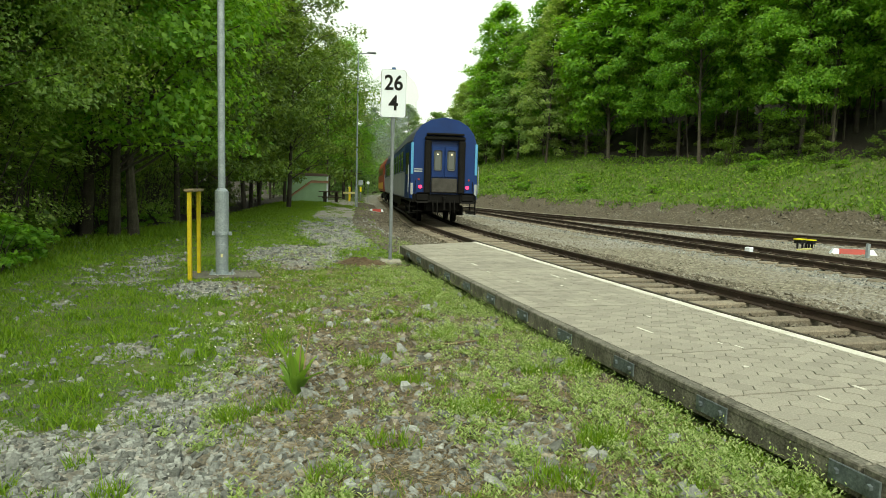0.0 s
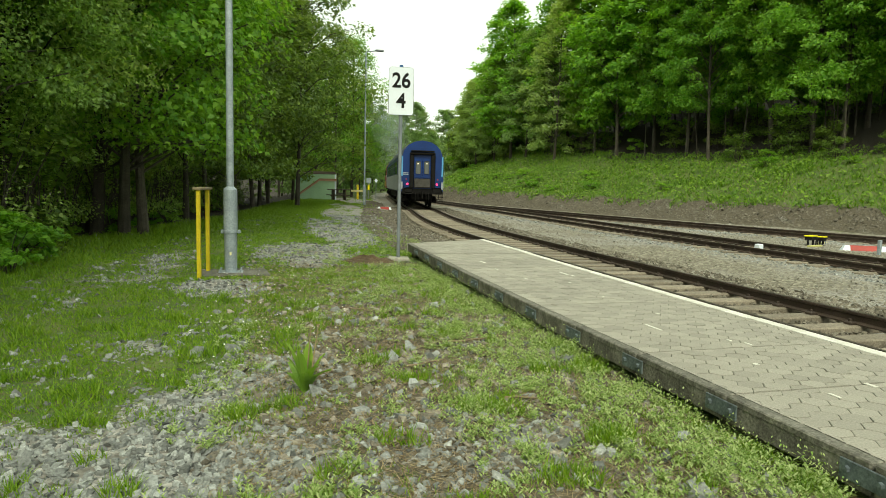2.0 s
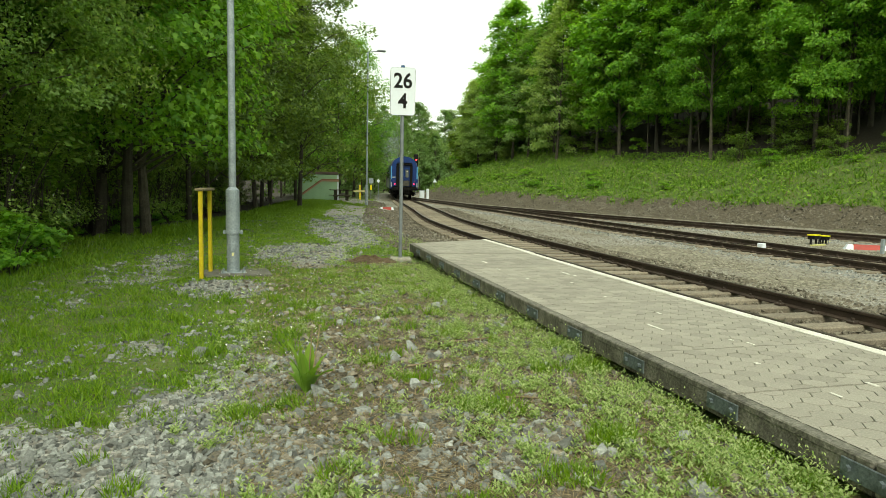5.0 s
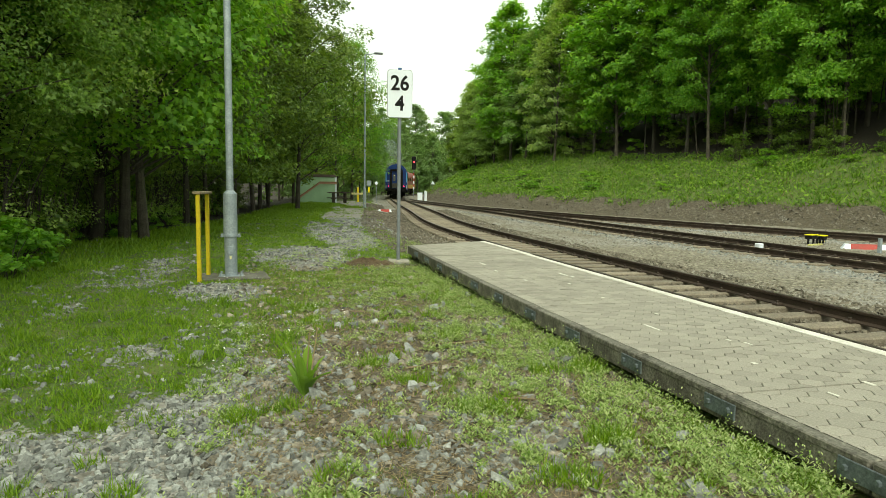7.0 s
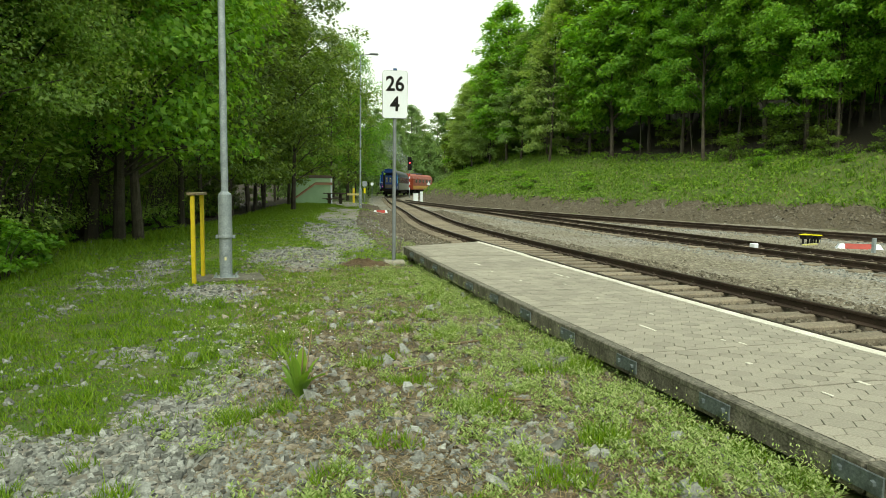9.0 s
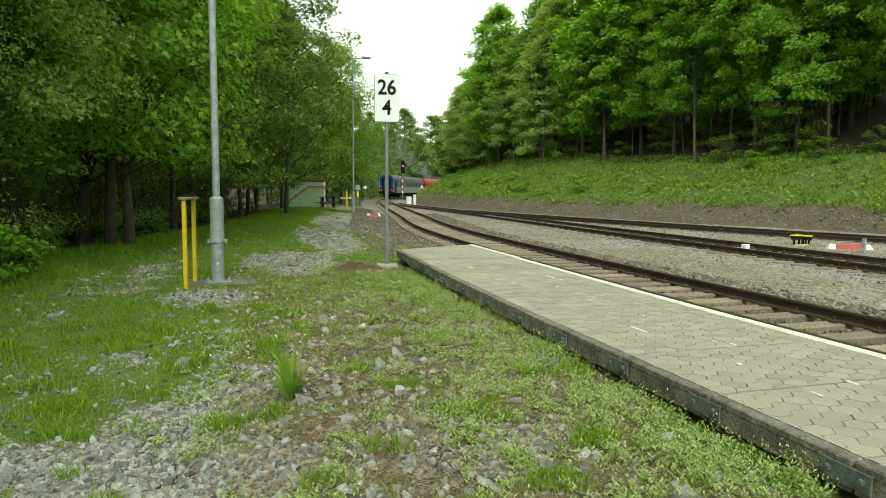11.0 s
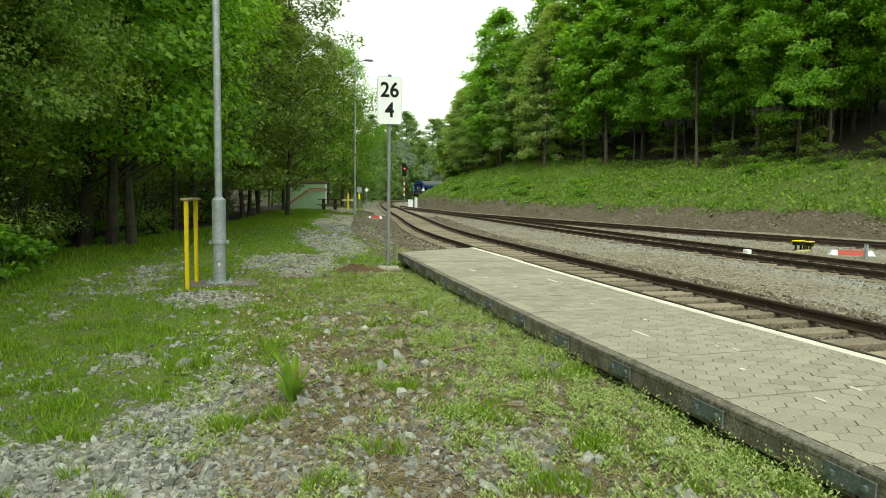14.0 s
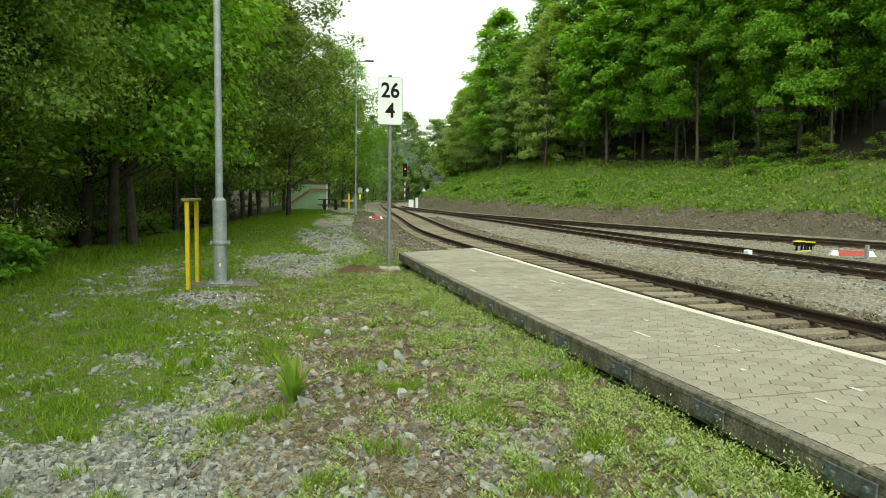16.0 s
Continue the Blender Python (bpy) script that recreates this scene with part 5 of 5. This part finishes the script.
def blades(pts, height, width, lean):
    """Upright pointed blades, one triangle each."""
    n = len(pts)
    a = RNG.random(n) * 6.283
    side = np.stack([np.cos(a), np.sin(a), np.zeros(n)], -1) * width[:, None] * 0.5
    tip = np.stack([RNG.normal(size=n) * lean, RNG.normal(size=n) * lean, np.ones(n)], -1) * height[:, None]
    v = np.stack([pts - side, pts + side, pts + tip], 1).reshape(-1, 3)
    return v, np.arange(3 * n).reshape(-1, 3)


def spread(n, y0, y1, lo, hi):
    """Points on the ground, thinning out with y."""
    y = y0 * (y1 / y0) ** RNG.random(n)
    x = np.array([lo(v) for v in y]) + RNG.random(n) * np.array([hi(v) - lo(v) for v in y])
    return x, y


def left_edge(y):
    return max(np.interp(y, [0, 12, 19, 30, 51, 90], [-6, -5.2, -4.4, -1.5, 1.5, 12]), -0.42 * y - 0.6)


def right_edge(y):
    return edge_x(min(y, 14)) - 0.02 if y < 13.2 else np.interp(y, LINE_A[:, 1], LINE_A[:, 0]) - 2.6


def lawn():
    x, y = spread(230000, 2.4, 60, left_edge, right_edge)
    keep, tall = [], []
    for i in range(len(x)):
        g, _, e = zones(x[i], y[i])
        tuft = noise.noise((x[i] * 2.6, y[i] * 2.6, 31))
        p = 1.0 - 1.35 * g - 1.1 * e + 0.55 * tuft
        if x[i] < 0.2 and y[i] < 12:
            p += 0.15
        clump = noise.noise((x[i] * 2.9, y[i] * 2.9, 77)) if y[i] < 9 else 0
        if clump > 0.36:
            p += 0.9
        if (x[i] - 2.3) ** 2 + (y[i] - 12.4) ** 2 < 0.6:
            p -= 0.9
        if p > RNG.random():
            keep.append(i)
            tall.append((0.05 if clump > 0.36 else 0) + 0.022 + 0.03 * max(0, tuft + 0.3) + 0.05 * (x[i] < np.interp(y[i], [0, 12, 30, 51], [-5, -4.0, -0.6, 2.2]) + 0.8))
    pts = np.stack([x[keep], y[keep], [ground_z(x[i], y[i]) - 0.005 for i in keep]], -1)
    y = y[keep]
    h = np.array(tall) * (0.6 + 0.8 * RNG.random(len(y))) * (1 + y * 0.012)
    v, f = blades(pts, h, 0.0045 + 0.0015 * y, 0.5)
    raw_mesh("grass", v, f, GRASS, "short fresh green grass growing through gravel")


def bank_grass():
    n, pts, hs = 0, [], []
    while n < 105000:
        i = int(RNG.integers(60, len(BANK_L) - 110))
        b = 0.5 + 11.8 * RNG.random()
        (x0, y0), d = BANK_L[i], BANK_L[i + 1] - BANK_L[i - 1]
        d = d / np.hypot(*d)
        j = RNG.random() * 0.6
        x, y = x0 + d[1] * b + d[0] * j, y0 - d[0] * b + d[1] * j
        n += 1
        low = np.interp(y, [42, 62], [0.95, 0.75])
        if b < low or (b < 2 * low and noise.noise((x * 0.7, y * 0.7, 9)) > -0.2 + (b - low) * 0.45):
            continue
        t = noise.noise((x * 0.5, y * 0.5, 40))
        pts.append((x, y, ground_z(x, y) - 0.02))
        hs.append(0.16 + 0.16 * max(0, t + 0.2))
    pts, hs = np.array(pts), np.array(hs) * (0.5 + RNG.random(len(hs)))
    v, f = blades(pts, hs, hs * 0.2 + 0.025, 0.6)
    raw_mesh("bank_grass", v, f, BANKGRASS, "lush green grass and herbs on the bank", "grass")
    # broad herb leaves
    k = RNG.integers(0, len(pts), 24000)
    c = pts[k] + RNG.normal(size=(24000, 3)) * (0.12, 0.12, 0.03) + (0, 0, 0.2)
    nn = RNG.normal(size=(24000, 3)) * 0.4 + (-0.25, -0.2, 1)
    nn /= np.linalg.norm(nn, axis=1)[:, None]
    t = np.cross(nn, RNG.normal(size=(24000, 3)))
    t /= np.linalg.norm(t, axis=1)[:, None]
    s = np.cross(nn, t)
    L = (0.06 + 0.09 * RNG.random(24000))[:, None]
    v = np.stack([c - t * L, c + s * L * 0.6, c + t * L, c - s * L * 0.6], 1).reshape(-1, 3)
    raw_mesh("bank_herbs", v, np.arange(96000).reshape(-1, 4), BANKGRASS, "broad-leaved herbs among the bank grass", "herbs")
    # dry stalks
    k = RNG.integers(0, len(pts), 900)
    v, f = blades(pts[k], 0.35 + 0.4 * RNG.random(900), np.full(900, 0.03), 0.35)
    raw_mesh("dry_stalks", v, f, STRAW, "pale dry stalks left from last year", "stalks")


def herbs():
    """Low grey-green plants between the stones beside the platform."""
    vs, n = [], 0
    x, y = spread(9500, 2.3, 18, lambda v: -0.7 + 0.02 * v, right_edge)
    for i in range(len(x)):
        w = 0.2 + 0.95 * min(1, max(0, 1 - (right_edge(y[i]) - x[i]) / 2.2)) + 0.9 * noise.noise((x[i] * 1.9, y[i] * 1.9, 50)) + 1.2 * noise.noise((x[i] * 5.5, y[i] * 5.5, 58)) - 0.4
        if (x[i] - 2.3) ** 2 + (y[i] - 12.4) ** 2 < 0.7:
            continue
        if w < RNG.random():
            continue
        z = ground_z(x[i], y[i])
        hgt = (0.03 + 0.15 * RNG.random() ** 1.6) * (1.2 if right_edge(y[i]) - x[i] < 0.7 else 0.85)
        for st in range(RNG.integers(2, 5)):
            top = np.array([RNG.normal() * 0.05, RNG.normal() * 0.05, hgt * (0.6 + 0.6 * RNG.random())])
            foot = np.array([x[i] + RNG.normal() * 0.03, y[i] + RNG.normal() * 0.03, z])
            for lf in range(9):
                u = (lf + 0.5) / 9
                p = foot + top * u
                a = lf * 2.4 + RNG.random()
                out = np.array([math.cos(a), math.sin(a), 0.8])
                L = (0.034 - 0.016 * u) * (0.6 + 0.7 * RNG.random())
                sd = np.array([-math.sin(a), math.cos(a), 0]) * L * 0.23
                vs += [p, p + out * L * 0.5 + sd, p + out * L - (0, 0, 0.2 * L), p + out * L * 0.5 - sd]
                n += 1
    raw_mesh("herbs", np.array(vs), np.arange(4 * n).reshape(-1, 4), HERB, "low grey-green herbs between stones beside the platform")


def litter():
    x, y = spread(34000, 2.3, 12, lambda v: -0.2, right_edge)
    pts = np.stack([x, y, [ground_z(a, b) + 0.006 for a, b in zip(x, y)]], -1)
    v, f = blades(pts, np.full(len(x), 0.02), 0.0035 + 0.0008 * y, 3.4)
    raw_mesh("straw", v, f, STRAW, "dry straw and twigs lying on bare soil")
    x, y = spread(200, 5.2, 11, lambda v: -0.7, lambda v: 0.9)
    pts = np.stack([x, y, [ground_z(a, b) + 0.09 + 0.04 * RNG.random() for a, b in zip(x, y)]], -1)
    stones("daisies", pts, 0.007 + 0.005 * RNG.random(200), PETAL, "small white flowers in the grass", 0.4)


def gravel():
    pts, sz = [], []
    x, y = spread(72000, 2.3, 30, left_edge, right_edge)
    for i in range(len(x)):
        g, _, e = zones(x[i], y[i])
        if g * 1.0 + e * 0.1 > RNG.random() * 1.25:
            s = (0.013 + 0.032 * RNG.random() ** 2.6) * (1 + 0.03 * y[i])
            pts.append((x[i], y[i], ground_z(x[i], y[i]) + 0.15 * s))
            sz.append(s)
    earthy, big = [], []
    x, y = spread(15000, 2.3, 14, lambda v: -0.4, right_edge)
    for a, b in zip(x, y):
        if 0.15 + 0.4 * zones(a, b)[2] + 0.5 * noise.noise((a * 2.2, b * 2.2, 71)) > RNG.random():
            s = (0.01 + 0.05 * RNG.random() ** 3) * (1 + 0.03 * b)
            earthy.append((a, b, ground_z(a, b) + 0.12 * s))
            big.append(s)
    stones("earthy_stones", earthy, big, EARTHSTONE, "brownish broken stone lying in bare soil", 0.45)
    x, y = spread(300, 2.3, 9, lambda v: -0.6, right_edge)
    for a, b in zip(x, y):
        s = 0.035 + 0.075 * RNG.random() ** 3
        pts.append((a, b, ground_z(a, b) + 0.1 * s))
        sz.append(s)
    stones("gravel", pts, sz, STONE, "grey crushed stone scattered on the ground")
    pts, sz = [], []
    y = 3 + 42 * RNG.random(24000) ** 1.9
    for b in y:
        xa = np.interp(b, LINE_A[:, 1], LINE_A[:, 0])
        a = xa - 2.1 + 4.6 * RNG.random()
        s = (0.025 + 0.03 * RNG.random()) * (1 + 0.012 * b)
        on = abs(abs(a - xa) - 0.7525) < 0.09
        if not on:
            pts.append((a, b, ground_z(a, b) + 0.25 * s + 0.05 * RNG.random() * (abs(a - xa) < 1.3)))
            sz.append(s)
    for b in 14.5 + 40 * RNG.random(6000) ** 1.4:
        a = np.interp(b, LINE_A[:, 1], LINE_A[:, 0]) - 2.1 - 1.5 * RNG.random()
        s = (0.03 + 0.04 * RNG.random()) * (1 + 0.01 * b)
        if abs(a - 7.55) < 0.7 and abs(b - 40.5) < 1.2:
            continue
        pts.append((a, b, ground_z(a, b) + 0.2 * s))
        sz.append(s)
    stones("ballast", pts, sz, TRACKSTONE, "brown track ballast between and beside the sleepers", 0.9, CHIP, CHIP_F)
    pts, sz = [], []
    x, y = 8.3 + 16.6 * RNG.random(42000), 5 + 38 * RNG.random(42000) ** 1.5
    for a, b in zip(x, y):
        q = beyond(a, b)
        if q > 1.7:
            continue
        s = (0.02 + 0.02 * RNG.random()) * (1 + 0.012 * b)
        pts.append((a, b, ground_z(a, b) + 0.15 * s))
        sz.append(s)
    near = [min(abs(a - np.interp(b, B_Y, B_X)), abs(a - np.interp(b, C_Y, C_X))) < 1.9 for a, b, z in pts]
    stones("siding_ballast", [p for p, q in zip(pts, near) if q], [p * 1.25 for p, q in zip(sz, near) if q], STONE, "grey broken stone round the siding rails", 0.9, CHIP, CHIP_F)
    pts, sz = [p for p, q in zip(pts, near) if not q], [p for p, q in zip(sz, near) if not q]
    stones("yard_ballast", pts, sz, BALLAST, "greyish ballast between the sidings", 0.9, CHIP, CHIP_F)
    pts, sz = [], []
    for i in range(9000):
        k = int(RNG.integers(90, 260))
        (x0, y0), d = BANK_L[k], BANK_L[k + 1] - BANK_L[k - 1]
        d = d / np.hypot(*d)
        q, j = 1.9 * RNG.random(), RNG.random()
        a, b = x0 + d[1] * q + d[0] * j, y0 - d[0] * q + d[1] * j
        s = 0.05 + 0.10 * RNG.random() ** 3
        pts.append((a, b, ground_z(a, b) + 0.1 * s))
        sz.append(s)
    stones("rubble", pts, sz, TRACKSTONE, "grey-brown rubble at the foot of the bank", 0.9, CHIP, CHIP_F)


def fallen_twig(x, y, length, turn, seed):
    rr = random.Random(seed)
    vs, fs = [], []
    pts = [(length * (k / 6 - 0.5), 0.03 * length * rr.gauss(0, 1), 0.012 + 0.008 * rr.random()) for k in range(7)]
    tube(vs, fs, pts, [0.011 - 0.0011 * k for k in range(7)], 6)
    tube(vs, fs, [pts[3], (pts[3][0] + 0.12 * length, 0.1 * length, 0.03)], [0.006, 0.003], 5)
    ob = part("twig", (vs, fs), surface("dry_wood", (0.30, 0.23, 0.15), (0.18, 0.13, 0.085), 12, 60, 0.9))
    ob.matrix_basis = pose(x, y, ground_z(x, y) + 0.012, 0, 0, turn)
    tagged(ob, "dry brown fallen twig lying on bare soil", "twig", "fallen twigs")


def dock_plant(x, y):
    z = ground_z(x, y)
    e = base("dock_plant", pose(x, y, z), "broad-leaved dock plant growing among stones", "plant")
    for i in range(17):
        a = i * 2.4 + 0.4
        up = 0.85 + 0.25 * math.sin(i * 1.7)
        L, w = 0.30 + 0.08 * math.sin(i * 2.1), 0.042 + 0.012 * math.sin(i * 3.3)
        vs, fs = [], []
        for k in range(6):
            u = k / 5
            r = 0.02 + L * u * (0.12 + 0.22 * (i % 4) * u)
            zz = L * u * up * (1.1 - 0.22 * u * u)
            ww = w * math.sin(math.pi * min(0.98, 0.12 + 0.86 * u)) * 0.8 + 0.004
            for sgn, lift in ((-1, 0.012), (0, 0), (1, 0.012)):
                vs.append((r * math.cos(a) - sgn * ww * math.sin(a), r * math.sin(a) + sgn * ww * math.cos(a), zz + lift))
        for k in range(5):
            for j in range(2):
                fs.append((k * 3 + j, k * 3 + j + 1, k * 3 + j + 4, k * 3 + j + 3))
        part("leaf", (vs, fs), DOCK, e)
    bm = bmesh.new()
    rod(bm, (0, 0, 0), (0.04, 0.03, 0.46), 0.006, 0.004, seg=6)
    rod(bm, (0.02, 0, 0), (0.09, -0.02, 0.5), 0.005, 0.004, seg=6)
    part("stalk", bm, STRAW, e, "dry brown flower stalk")


dock_plant(0.26, 4.6)
for number, (x, y, length, turn) in enumerate(((1.95, 5.75, 0.62, 12), (1.25, 5.0, 0.4, 25), (1.0, 7.6, 0.5, -30), (0.75, 5.9, 0.35, 70), (1.7, 4.0, 0.3, -15))):
    fallen_twig(x, y, length, turn, number)
lawn()
bank_grass()
herbs()
litter()
gravel()


# ---- diesel smoke over the far end of the train ----
def smoke_material():
    m = bpy.data.materials.new("smoke")
    m.use_nodes = True
    nt = m.node_tree
    d = nt.nodes.new("ShaderNodeBsdfDiffuse")
    d.inputs[0].default_value = (0.33, 0.38, 0.42, 1)
    t = nt.nodes.new("ShaderNodeBsdfTransparent")
    mx = nt.nodes.new("ShaderNodeMixShader")
    mx.inputs[0].default_value = 0.1
    nt.links.new(t.outputs[0], mx.inputs[1])
    nt.links.new(d.outputs[0], mx.inputs[2])
    nt.links.new(mx.outputs[0], nt.nodes["Material Output"].inputs[0])
    return m


SMOKE = smoke_material()
PUFFS = []


def smoke_puff(i):
    rr = random.Random(70 + i)
    bm = bmesh.new()
    bmesh.ops.create_icosphere(bm, subdivisions=3, radius=1.0)
    for v in bm.verts:
        v.co *= 1 + 0.35 * noise.noise(v.co * 1.3 + Vector((i * 7, 0, 0)))
    ob = part("smoke_puff", bm, SMOKE)
    for p in ob.data.polygons:
        p.use_smooth = True
    s = 1.3 + 0.5 * i / 3
    ob.scale = (s, s, s * 0.9)
    ob.visible_shadow = False
    tagged(ob, "thin blue-grey puff of diesel smoke drifting over the train", "smoke", "smoke puffs")
    PUFFS.append((ob, i))


for number in range(4):
    smoke_puff(number)


def smoke_rows(i):
    """Each puff hangs above the track some way behind the locomotive and follows slowly."""
    rows = []
    for k in range(17):
        t = float(k)
        s = min(tail_at(t) + 27 + 6 - i * 4.5, 188.0 - i * 7.0)
        x, y = on_track(s)
        rows.append((t, pose(x - 1.0 + 0.6 * math.sin(i * 2.0), y, 4.6 + 0.9 * i + 0.07 * i * t, 0, 0, 20 * i + 4 * t)))
    return rows


motions()
